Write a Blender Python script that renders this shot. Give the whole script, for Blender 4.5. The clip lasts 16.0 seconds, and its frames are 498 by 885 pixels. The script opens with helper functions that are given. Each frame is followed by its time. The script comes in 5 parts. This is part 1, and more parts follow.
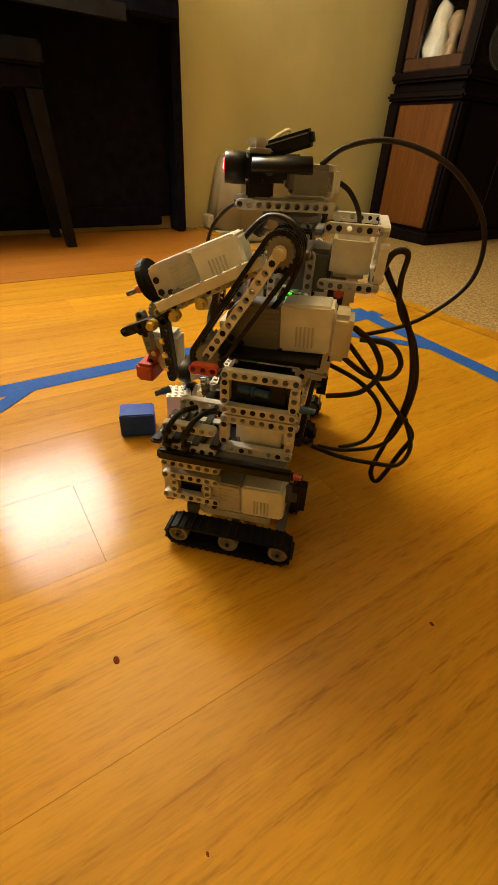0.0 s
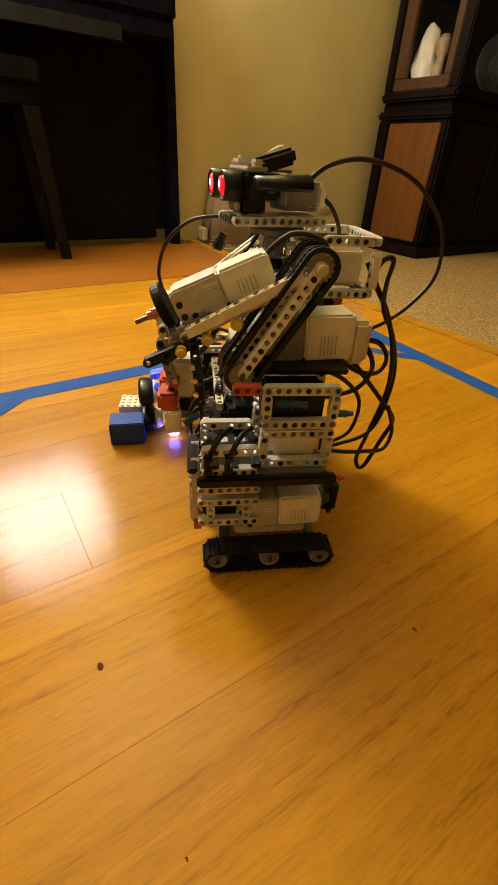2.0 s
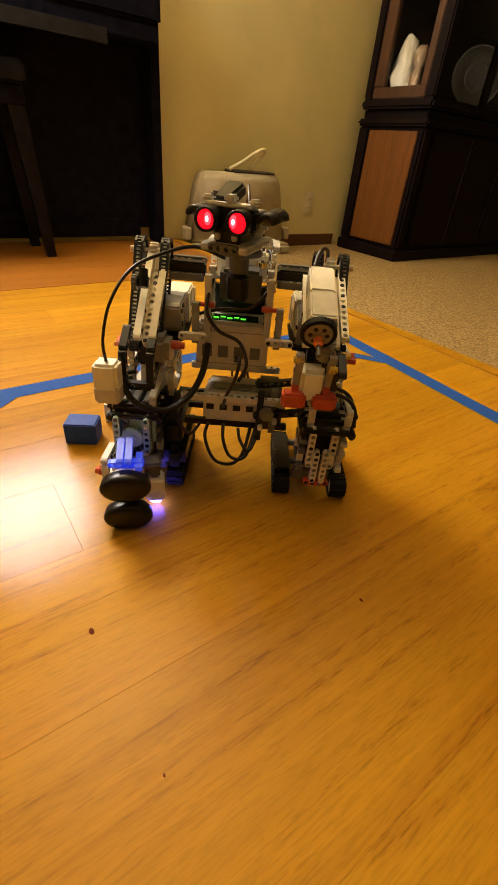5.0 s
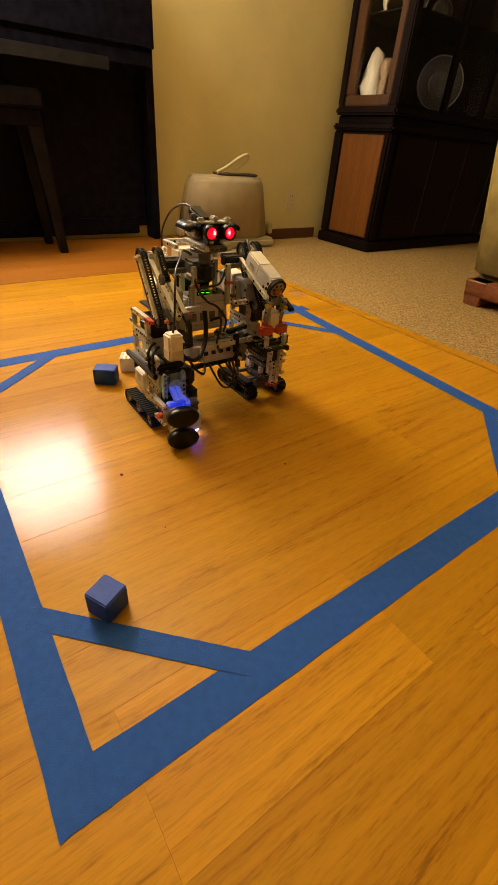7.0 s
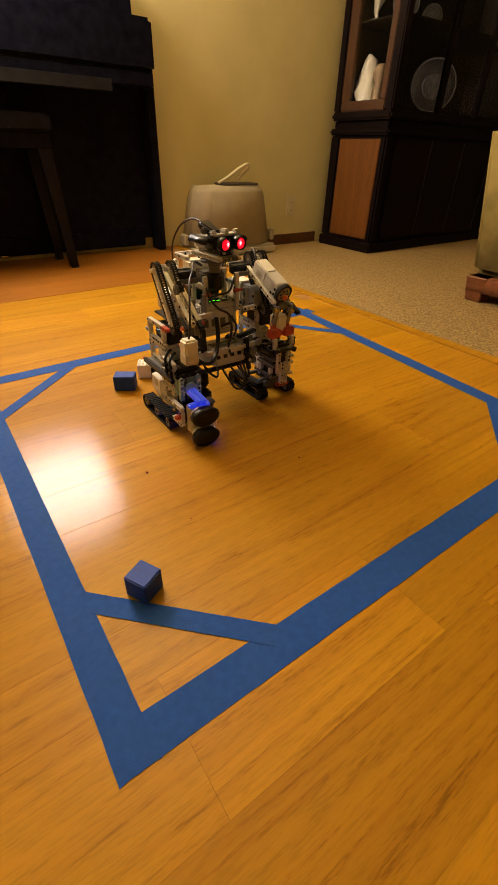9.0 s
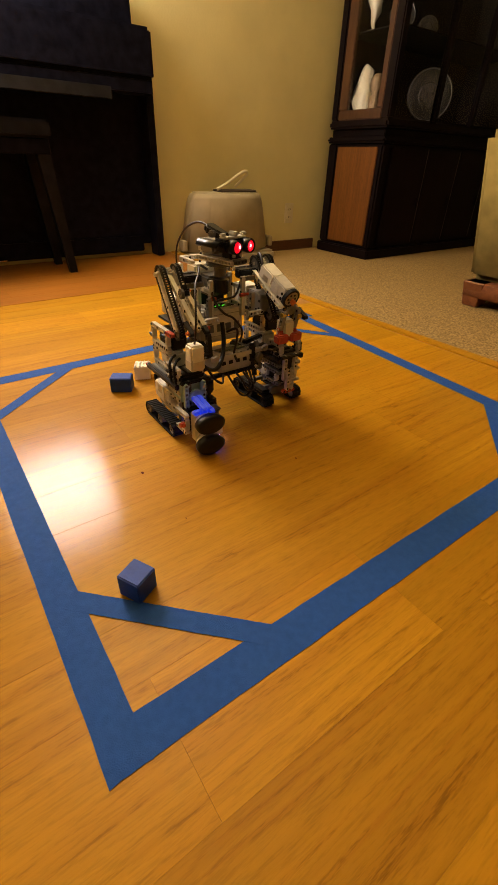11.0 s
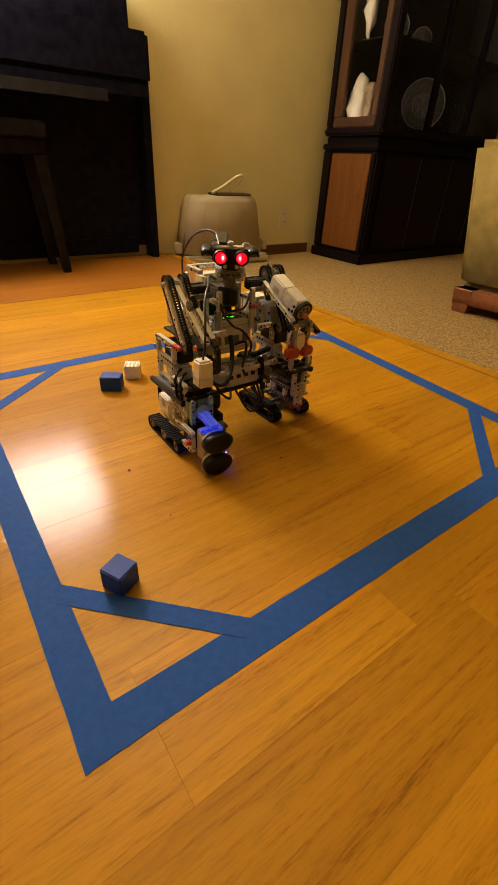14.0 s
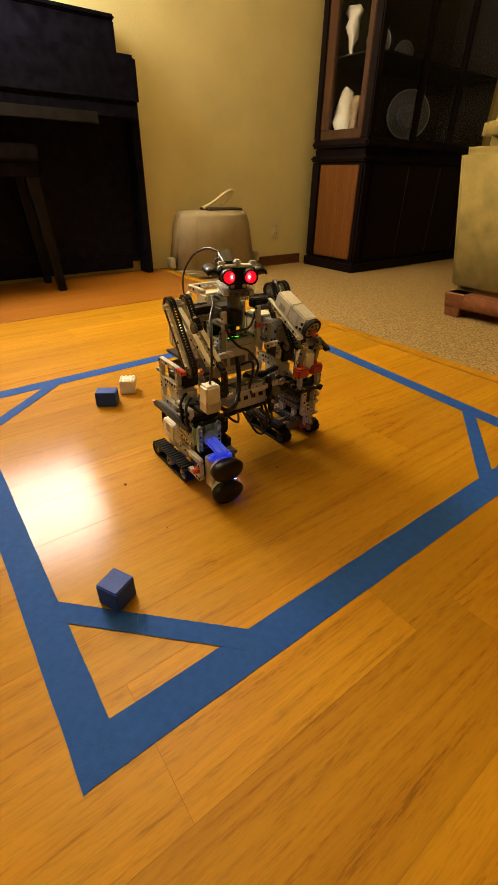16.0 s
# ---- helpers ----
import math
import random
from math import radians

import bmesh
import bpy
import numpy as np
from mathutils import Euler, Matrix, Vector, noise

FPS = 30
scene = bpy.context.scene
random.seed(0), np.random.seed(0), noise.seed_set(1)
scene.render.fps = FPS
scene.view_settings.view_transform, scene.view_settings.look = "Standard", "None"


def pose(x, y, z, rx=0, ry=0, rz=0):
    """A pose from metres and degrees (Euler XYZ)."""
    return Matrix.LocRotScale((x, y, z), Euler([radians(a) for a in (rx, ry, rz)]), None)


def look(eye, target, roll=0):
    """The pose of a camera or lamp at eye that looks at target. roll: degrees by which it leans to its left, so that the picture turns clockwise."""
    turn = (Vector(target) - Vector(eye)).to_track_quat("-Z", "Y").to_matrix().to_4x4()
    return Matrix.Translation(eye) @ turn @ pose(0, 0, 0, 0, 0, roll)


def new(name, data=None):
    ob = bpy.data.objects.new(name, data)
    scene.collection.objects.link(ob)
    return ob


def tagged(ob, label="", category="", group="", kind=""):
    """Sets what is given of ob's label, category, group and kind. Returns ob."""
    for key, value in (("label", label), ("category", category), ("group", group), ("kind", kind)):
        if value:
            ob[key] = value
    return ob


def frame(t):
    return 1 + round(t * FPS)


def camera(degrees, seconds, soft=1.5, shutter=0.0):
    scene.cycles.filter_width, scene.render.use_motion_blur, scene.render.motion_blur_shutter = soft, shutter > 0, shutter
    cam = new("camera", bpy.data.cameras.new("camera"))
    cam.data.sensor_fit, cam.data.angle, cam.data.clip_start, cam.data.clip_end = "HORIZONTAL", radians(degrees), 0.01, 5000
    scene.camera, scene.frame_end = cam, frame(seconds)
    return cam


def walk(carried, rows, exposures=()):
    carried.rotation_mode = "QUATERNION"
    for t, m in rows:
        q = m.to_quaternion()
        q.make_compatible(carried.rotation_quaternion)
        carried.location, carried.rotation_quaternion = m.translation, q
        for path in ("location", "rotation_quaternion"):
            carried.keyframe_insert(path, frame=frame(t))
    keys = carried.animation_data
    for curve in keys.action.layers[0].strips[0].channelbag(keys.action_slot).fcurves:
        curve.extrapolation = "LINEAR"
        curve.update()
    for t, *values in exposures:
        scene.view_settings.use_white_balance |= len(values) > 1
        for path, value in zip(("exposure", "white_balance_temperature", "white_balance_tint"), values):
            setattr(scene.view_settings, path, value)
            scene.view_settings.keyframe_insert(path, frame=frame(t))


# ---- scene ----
cam = camera(60.7, 16.0, soft=1.6)

PATH = [
    (0, (0.125, 0.133, 0.303), (1.045, 1.488, -0.844), 3.3),
    (0.5, (0.126, 0.13, 0.304), (1.054, 1.493, -0.828), 3.0),
    (1, (0.126, 0.13, 0.303), (1.06, 1.496, -0.819), 3.1),
    (1.5, (0.128, 0.125, 0.304), (1.069, 1.495, -0.809), 3.3),
    (2, (0.129, 0.123, 0.305), (1.079, 1.492, -0.801), 3.6),
    (2.5, (0.129, 0.121, 0.306), (1.087, 1.491, -0.792), 3.8),
    (3, (0.129, 0.119, 0.307), (1.101, 1.485, -0.783), 4.2),
    (3.5, (0.131, 0.117, 0.306), (1.112, 1.482, -0.778), 4.4),
    (4, (0.134, 0.11, 0.305), (1.129, 1.472, -0.769), 4.4),
    (4.2, (0.136, 0.107, 0.307), (1.131, 1.463, -0.775), 4.4),
    (6.3, (0.039, -0.071, 0.384), (1.075, 1.198, -0.764), 6.9),
    (6.5, (0.03, -0.11, 0.374), (1.048, 1.197, -0.745), 4.9),
    (7, (0.002, -0.164, 0.395), (0.999, 1.138, -0.75), 4.6),
    (7.5, (-0.021, -0.184, 0.403), (0.963, 1.122, -0.748), 4.2),
    (8, (-0.028, -0.189, 0.407), (0.947, 1.123, -0.745), 3.5),
    (8.5, (-0.031, -0.189, 0.408), (0.943, 1.132, -0.734), 2.4),
    (9, (-0.032, -0.19, 0.407), (0.941, 1.144, -0.722), 1.7),
    (11.3, (-0.029, -0.197, 0.396), (0.96, 1.149, -0.706), 1.9),
    (11.5, (-0.027, -0.2, 0.396), (0.961, 1.138, -0.715), 2.1),
    (12, (-0.032, -0.202, 0.4), (0.962, 1.132, -0.71), 2.9),
    (12.5, (-0.031, -0.207, 0.404), (0.967, 1.123, -0.707), 3.4),
    (13, (-0.029, -0.21, 0.403), (0.973, 1.121, -0.704), 3.4),
    (13.5, (-0.029, -0.21, 0.397), (0.981, 1.123, -0.701), 3.3),
    (14, (-0.026, -0.213, 0.399), (0.985, 1.124, -0.691), 3.0),
    (14.5, (-0.02, -0.22, 0.402), (0.992, 1.12, -0.684), 2.3),
    (15, (-0.021, -0.217, 0.399), (0.992, 1.131, -0.676), 1.6),
    (15.5, (-0.018, -0.22, 0.399), (1.0, 1.134, -0.664), 1.1),
    (16, (-0.019, -0.22, 0.4), (1.002, 1.142, -0.65), 0.9),
]
walk(cam, [(t, look(eye, target, roll)) for t, eye, target, roll in PATH], [(0.0, -0.02, 6050, 9), (4.2, -0.02, 6100, 12), (6.3, 0.0, 6400, 20), (7.0, 0.0, 6400, 18), (8.0, -0.15, 6350, 20), (14.4, -0.16, 6350, 20), (15.0, -0.04, 6350, 13), (16.0, 0.0, 6350, 13)])

# ---- light ----
world = bpy.data.worlds.new("room_dusk")
scene.world = world
world.use_nodes = True
world.node_tree.nodes["Background"].inputs[0].default_value = (1.0, 0.72, 0.38, 1)
world.node_tree.nodes["Background"].inputs[1].default_value = 0.0


def lamp(name, kind, m, energy, colour, size):
    data = bpy.data.lights.new(name, kind)
    data.energy, data.color = energy, colour
    if kind == "AREA":
        data.shape, data.size = "DISK", size
    else:
        data.shadow_soft_size = size
    ob = new(name, data)
    ob.matrix_world = m
    return ob


# the broad shaded lamp on the piano: its bulb and its lit shade
lamp("piano_lamp_light", "POINT", pose(0.20, 1.78, 1.16), 68.0, (1.0, 0.87, 0.68), 0.27)
shade = lamp("piano_shade_light", "AREA", pose(0.20, 1.77, 1.10, -72), 14.0, (1.0, 0.92, 0.84), 0.44)
shade.data.shape, shade.data.size, shade.data.size_y = "RECTANGLE", 0.44, 0.46
# added fill without a fixture: washes the ceiling for soft overhead light
lamp("ceiling_fill_light", "AREA", pose(0.4, 1.5, 1.70, 180), 68.0, (1.0, 0.74, 0.37), 0.35)


# ---- materials ----
def material(name, colour, rough=0.5, metal=0.0, vary=0.08, scale=40.0, bump=0.0, bump_scale=200.0, coat=0.0, emit=None, strength=0.0, stretch=(1, 1, 1), spec=0.5):
    mat = bpy.data.materials.new(name)
    mat.use_nodes = True
    nt = mat.node_tree
    b = nt.nodes["Principled BSDF"]
    b.inputs["Roughness"].default_value = rough
    b.inputs["Metallic"].default_value = metal
    b.inputs["Coat Weight"].default_value = coat
    b.inputs["Specular IOR Level"].default_value = spec
    tc = nt.nodes.new("ShaderNodeTexCoord")
    mp = nt.nodes.new("ShaderNodeMapping")
    mp.inputs["Scale"].default_value = stretch
    nt.links.new(tc.outputs["Object"], mp.inputs["Vector"])
    n1 = nt.nodes.new("ShaderNodeTexNoise")
    n1.inputs["Scale"].default_value, n1.inputs["Detail"].default_value = scale, 6
    nt.links.new(mp.outputs[0], n1.inputs["Vector"])
    ramp = nt.nodes.new("ShaderNodeValToRGB")
    lo = [max(0, c * (1 - vary * 1.6)) for c in colour]
    hi = [min(1, c * (1 + vary * 1.6)) for c in colour]
    ramp.color_ramp.elements[0].position, ramp.color_ramp.elements[1].position = 0.3, 0.7
    ramp.color_ramp.elements[0].color, ramp.color_ramp.elements[1].color = (*lo, 1), (*hi, 1)
    nt.links.new(n1.outputs["Fac"], ramp.inputs["Fac"])
    nt.links.new(ramp.outputs["Color"], b.inputs["Base Color"])
    rr = nt.nodes.new("ShaderNodeMapRange")
    rr.inputs["To Min"].default_value, rr.inputs["To Max"].default_value = max(0.02, rough * 0.8), min(1, rough * 1.2)
    n3 = nt.nodes.new("ShaderNodeTexNoise")
    n3.inputs["Scale"].default_value = scale * 0.3
    nt.links.new(mp.outputs[0], n3.inputs["Vector"])
    nt.links.new(n3.outputs["Fac"], rr.inputs["Value"])
    nt.links.new(rr.outputs[0], b.inputs["Roughness"])
    if bump:
        n2 = nt.nodes.new("ShaderNodeTexNoise")
        n2.inputs["Scale"].default_value, n2.inputs["Detail"].default_value = bump_scale, 3
        nt.links.new(mp.outputs[0], n2.inputs["Vector"])
        bp = nt.nodes.new("ShaderNodeBump")
        bp.inputs["Strength"].default_value, bp.inputs["Distance"].default_value = bump, 0.002
        nt.links.new(n2.outputs["Fac"], bp.inputs["Height"])
        nt.links.new(bp.outputs[0], b.inputs["Normal"])
    if emit:
        b.inputs["Emission Color"].default_value = (*emit, 1)
        b.inputs["Emission Strength"].default_value = strength
    return mat


def wood(name, light, dark, rough=0.3, along="X", coat=0.0, grain=1.0, random_tone=0.25, coat_rough=0.2, spec=0.3, pore=0.78, relief=0.2):
    """Wood with long streaks along one axis, pores and a tone of its own for every piece."""
    mat = bpy.data.materials.new(name)
    mat.use_nodes = True
    nt = mat.node_tree
    b = nt.nodes["Principled BSDF"]
    tc = nt.nodes.new("ShaderNodeTexCoord")
    info = nt.nodes.new("ShaderNodeObjectInfo")
    shift = nt.nodes.new("ShaderNodeVectorMath")
    shift.operation = "SCALE"
    shift.inputs[0].default_value = (7.3, 11.1, 5.7)
    nt.links.new(info.outputs["Random"], shift.inputs["Scale"])
    add = nt.nodes.new("ShaderNodeVectorMath")
    nt.links.new(tc.outputs["Object"], add.inputs[0])
    nt.links.new(shift.outputs[0], add.inputs[1])
    mp = nt.nodes.new("ShaderNodeMapping")
    mp.inputs["Scale"].default_value = {"X": (1.7, 24, 24), "Y": (24, 1.7, 24), "Z": (24, 24, 1.7)}[along]
    nt.links.new(add.outputs[0], mp.inputs["Vector"])
    streak = nt.nodes.new("ShaderNodeTexNoise")
    streak.inputs["Scale"].default_value, streak.inputs["Detail"].default_value = 1.6 * grain, 9
    streak.inputs["Roughness"].default_value, streak.inputs["Distortion"].default_value = 0.66, 0.55
    nt.links.new(mp.outputs[0], streak.inputs["Vector"])
    mp2 = nt.nodes.new("ShaderNodeMapping")
    mp2.inputs["Scale"].default_value = {"X": (34, 460, 460), "Y": (460, 34, 460), "Z": (460, 460, 34)}[along]
    nt.links.new(add.outputs[0], mp2.inputs["Vector"])
    pores = nt.nodes.new("ShaderNodeTexNoise")
    pores.inputs["Scale"].default_value, pores.inputs["Detail"].default_value = 1.0, 3
    nt.links.new(mp2.outputs[0], pores.inputs["Vector"])
    ramp = nt.nodes.new("ShaderNodeValToRGB")
    ramp.color_ramp.elements[0].position, ramp.color_ramp.elements[1].position = 0.32, 0.68
    ramp.color_ramp.elements[0].color, ramp.color_ramp.elements[1].color = (*dark, 1), (*light, 1)
    nt.links.new(streak.outputs["Fac"], ramp.inputs["Fac"])
    colour = ramp.outputs["Color"]
    pr = nt.nodes.new("ShaderNodeMapRange")
    pr.inputs["From Min"].default_value, pr.inputs["From Max"].default_value = 0.36, 0.5
    pr.inputs["To Min"].default_value, pr.inputs["To Max"].default_value = pore, 1.0
    nt.links.new(pores.outputs["Fac"], pr.inputs["Value"])
    tone = nt.nodes.new("ShaderNodeMapRange")
    tone.inputs["To Min"].default_value, tone.inputs["To Max"].default_value = 1 - random_tone, 1 + random_tone * 0.4
    nt.links.new(info.outputs["Random"], tone.inputs["Value"])
    mul = nt.nodes.new("ShaderNodeMath")
    mul.operation = "MULTIPLY"
    nt.links.new(pr.outputs[0], mul.inputs[0])
    nt.links.new(tone.outputs[0], mul.inputs[1])
    mix = nt.nodes.new("ShaderNodeVectorMath")
    mix.operation = "SCALE"
    nt.links.new(colour, mix.inputs[0])
    nt.links.new(mul.outputs[0], mix.inputs["Scale"])
    nt.links.new(mix.outputs[0], b.inputs["Base Color"])
    b.inputs["Roughness"].default_value = rough
    b.inputs["Specular IOR Level"].default_value = spec
    b.inputs["Coat Weight"].default_value, b.inputs["Coat Roughness"].default_value = coat, coat_rough
    wave = nt.nodes.new("ShaderNodeTexNoise")
    wave.inputs["Scale"].default_value, wave.inputs["Detail"].default_value = 26.0, 3
    nt.links.new(tc.outputs["Object"], wave.inputs["Vector"])
    hsum = nt.nodes.new("ShaderNodeMath")
    hsum.operation = "MULTIPLY_ADD"
    hsum.inputs[1].default_value = 0.35
    nt.links.new(pores.outputs["Fac"], hsum.inputs[0])
    nt.links.new(wave.outputs["Fac"], hsum.inputs[2])
    bp = nt.nodes.new("ShaderNodeBump")
    bp.inputs["Strength"].default_value, bp.inputs["Distance"].default_value = relief, 0.0015
    nt.links.new(hsum.outputs[0], bp.inputs["Height"])
    nt.links.new(bp.outputs[0], b.inputs["Normal"])
    nt.links.new(bp.outputs[0], b.inputs["Coat Normal"])
    return mat


def oak(name, light, dark, grainline, rough=0.5, coat=0.32, coat_rough=0.11):
    """Varnished oak boards, grain along x: arched growth lines, short pores, brown flecks, a tone for every board."""
    mat = bpy.data.materials.new(name)
    mat.use_nodes = True
    nt = mat.node_tree
    b = nt.nodes["Principled BSDF"]

    def node(kind, **values):
        n = nt.nodes.new("ShaderNode" + kind)
        for key, value in values.items():
            n.inputs[key.replace("_", " ")].default_value = value
        return n

    def stretched(scale, detail, rough_noise, twist=0.0):
        mp = node("Mapping", Scale=scale)
        nt.links.new(base.outputs[0], mp.inputs["Vector"])
        n = node("TexNoise", Scale=1.0, Detail=detail, Roughness=rough_noise, Distortion=twist)
        nt.links.new(mp.outputs[0], n.inputs["Vector"])
        return n.outputs["Fac"]

    def ranged(value, a, b0, c, d):
        n = node("MapRange", From_Min=a, From_Max=b0, To_Min=c, To_Max=d)
        nt.links.new(value, n.inputs["Value"])
        return n.outputs[0]

    def maths(op, a, c):
        n = nt.nodes.new("ShaderNodeMath")
        n.operation = op
        for k, v in enumerate((a, c)):
            if isinstance(v, float):
                n.inputs[k].default_value = v
            else:
                nt.links.new(v, n.inputs[k])
        return n.outputs[0]

    def blend(fac, a, colour):
        n = nt.nodes.new("ShaderNodeMix")
        n.data_type = "RGBA"
        n.inputs[7].default_value = (*colour, 1)
        nt.links.new(fac, n.inputs[0])
        nt.links.new(a, n.inputs[6])
        return n.outputs[2]

    tc = nt.nodes.new("ShaderNodeTexCoord")
    info = nt.nodes.new("ShaderNodeObjectInfo")
    shift = nt.nodes.new("ShaderNodeVectorMath")
    shift.operation = "SCALE"
    shift.inputs[0].default_value = (7.3, 11.1, 5.7)
    nt.links.new(info.outputs["Random"], shift.inputs["Scale"])
    base = nt.nodes.new("ShaderNodeVectorMath")
    nt.links.new(tc.outputs["Object"], base.inputs[0])
    nt.links.new(shift.outputs[0], base.inputs[1])
    own = nt.nodes.new("ShaderNodeTexWhiteNoise")
    own.noise_dimensions = "1D"
    nt.links.new(info.outputs["Random"], own.inputs["W"])
    # broad streaks of tone
    ramp = nt.nodes.new("ShaderNodeValToRGB")
    ramp.color_ramp.elements[0].position, ramp.color_ramp.elements[1].position = 0.3, 0.7
    ramp.color_ramp.elements[0].color, ramp.color_ramp.elements[1].color = (*dark, 1), (*light, 1)
    nt.links.new(stretched((1.3, 17, 17), 8, 0.62, 0.4), ramp.inputs["Fac"])
    colour = ramp.outputs["Color"]
    # growth lines: the contours of a long soft field
    lines = maths("SINE", maths("MULTIPLY", stretched((0.55, 9.5, 9.5), 2, 0.45, 0.25), 88.0), 0.0)
    lines = ranged(lines, 0.15, 1.0, 0.0, 1.0)
    ragged = ranged(stretched((3.2, 60, 60), 5, 0.65), 0.40, 0.62, 0.10, 1.0)
    strength = ranged(own.outputs["Value"], 0.0, 1.0, 0.10, 0.50)
    lines = maths("MULTIPLY", lines, ragged)
    colour = blend(maths("MULTIPLY", lines, strength), colour, grainline)
    # brown flecks
    flecks = ranged(stretched((4, 210, 210), 4, 0.6, 0.1), 0.66, 0.80, 0.0, 0.42)
    colour = blend(flecks, colour, tuple(v * 0.6 for v in grainline))
    # pores, denser along the growth lines
    pores = stretched((52, 520, 520), 3, 0.6)
    shade_pore = ranged(pores, 0.36, 0.52, 0.0, 1.0)
    depth = maths("MULTIPLY_ADD", lines, -0.22)
    depth.node.inputs[2].default_value = 0.86
    mixpore = nt.nodes.new("ShaderNodeMix")
    mixpore.inputs[3].default_value = 1.0
    nt.links.new(shade_pore, mixpore.inputs[0])
    nt.links.new(depth, mixpore.inputs[2])
    threads = ranged(stretched((1.5, 130, 130), 5, 0.6, 0.1), 0.32, 0.68, 0.91, 1.07)
    tone = ranged(info.outputs["Random"], 0.0, 1.0, 0.84, 1.07)
    grade = nt.nodes.new("ShaderNodeVectorMath")
    grade.operation = "SCALE"
    nt.links.new(colour, grade.inputs[0])
    nt.links.new(maths("MULTIPLY", maths("MULTIPLY", mixpore.outputs[0], tone), threads), grade.inputs["Scale"])
    nt.links.new(grade.outputs[0], b.inputs["Base Color"])
    b.inputs["Roughness"].default_value = rough
    b.inputs["Specular IOR Level"].default_value = 0.06
    b.inputs["Coat Weight"].default_value = coat
    wear = node("TexNoise", Scale=9.0, Detail=5.0)
    nt.links.new(tc.outputs["Object"], wear.inputs["Vector"])
    nt.links.new(ranged(wear.outputs["Fac"], 0.3, 0.7, coat_rough * 0.75, coat_rough * 1.35), b.inputs["Coat Roughness"])
    wave = node("TexNoise", Scale=15.0, Detail=3.0)
    nt.links.new(tc.outputs["Object"], wave.inputs["Vector"])
    height = maths("MULTIPLY_ADD", pores, 0.30)
    nt.links.new(wave.outputs["Fac"], height.node.inputs[2])
    bp = nt.nodes.new("ShaderNodeBump")
    bp.inputs["Strength"].default_value, bp.inputs["Distance"].default_value = 0.24, 0.0015
    nt.links.new(height, bp.inputs["Height"])
    nt.links.new(bp.outputs[0], b.inputs["Normal"])
    nt.links.new(bp.outputs[0], b.inputs["Coat Normal"])
    return mat


OAK = oak("oak_floor", (0.505, 0.249, 0.0055), (0.425, 0.187, 0.0040), (0.32, 0.114, 0.003))
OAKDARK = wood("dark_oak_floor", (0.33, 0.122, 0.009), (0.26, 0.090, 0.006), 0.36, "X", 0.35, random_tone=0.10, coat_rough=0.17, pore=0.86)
KNOT = material("oak_knot", (0.11, 0.022, 0.004), 0.7, vary=0.3, scale=900, spec=0.05)
JOINT = material("joint_dirt", (0.33, 0.15, 0.02), 0.8)
TAPE = material("painters_tape", (0.019, 0.079, 0.325), 0.7, vary=0.07, scale=120, bump=0.35, bump_scale=900, spec=0.12)
PAINT = material("wall_paint", (0.70, 0.61, 0.27), 0.75, vary=0.03, scale=6, bump=0.5, bump_scale=150)
CEIL = material("ceiling_paint", (0.75, 0.72, 0.62), 0.9, vary=0.02, scale=5)
CARPET = material("carpet_pile", (0.31, 0.210, 0.080), 0.95, vary=0.32, scale=170, bump=1.0, bump_scale=420, spec=0.1)
PIANO = material("black_lacquer", (0.0075, 0.0075, 0.0135), 0.42, vary=0.3, scale=30, bump=0.05, bump_scale=60, spec=0.05)
PIANO_SATIN = material("worn_black_lacquer", (0.0090, 0.0090, 0.0125), 0.45, vary=0.3, scale=20, spec=0.11)
RAIL = material("dull_rail_lacquer", (0.016, 0.016, 0.017), 0.4, vary=0.3, scale=20, spec=0.35)
DARKWOOD = wood("dark_walnut", (0.0100, 0.0055, 0.0050), (0.0055, 0.0030, 0.0030), 0.5, "Z", 0.02, random_tone=0.1, spec=0.08)
DARKPANEL = wood("dark_door_veneer", (0.0115, 0.0062, 0.0062), (0.0062, 0.0034, 0.0036), 0.5, "Z", 0.02, random_tone=0.1, spec=0.08)
REDWOOD = wood("side_veneer", (0.185, 0.070, 0.012), (0.120, 0.042, 0.008), 0.42, "Z", 0.15, grain=1.5, random_tone=0.05)
STILE = wood("window_frame_wood", (0.085, 0.038, 0.014), (0.050, 0.022, 0.009), 0.45, "Z", 0.1, random_tone=0.05)
BASE = wood("baseboard_wood", (0.15, 0.065, 0.025), (0.09, 0.036, 0.014), 0.45, "X", 0.1, random_tone=0.05)
SOFA = material("sofa_suede", (0.235, 0.178, 0.050), 0.95, vary=0.16, scale=14, bump=0.4, bump_scale=500, spec=0.15)
SOFAWOOD = wood("sofa_leg_wood", (0.24, 0.085, 0.03), (0.14, 0.045, 0.016), 0.4, "X", 0.2, random_tone=0.05)
CASE = material("beige_case_plastic", (0.43, 0.365, 0.225), 0.5, vary=0.05, scale=20, bump=0.15, bump_scale=700)
CASEDARK = material("case_handle_recess", (0.05, 0.035, 0.02), 0.6)
IVORY = material("ivory_plastic", (0.66, 0.58, 0.36), 0.4, vary=0.03)
PORCELAIN = material("cream_porcelain", (0.66, 0.60, 0.43), 0.35, vary=0.06, scale=60)
FIGBROWN = material("tan_carving", (0.30, 0.20, 0.10), 0.6, vary=0.2, scale=60)
PLATE = material("patterned_plate", (0.06, 0.055, 0.050), 0.3, vary=0.6, scale=70)
PLATERIM = material("plate_rim", (0.04, 0.037, 0.034), 0.3, vary=0.3, scale=120)
# faint glint along the door edges, painted as a paler colour
EDGEGLINT = material("door_edge_glint", (0.06, 0.048, 0.045), 0.35, vary=0.2, scale=60)
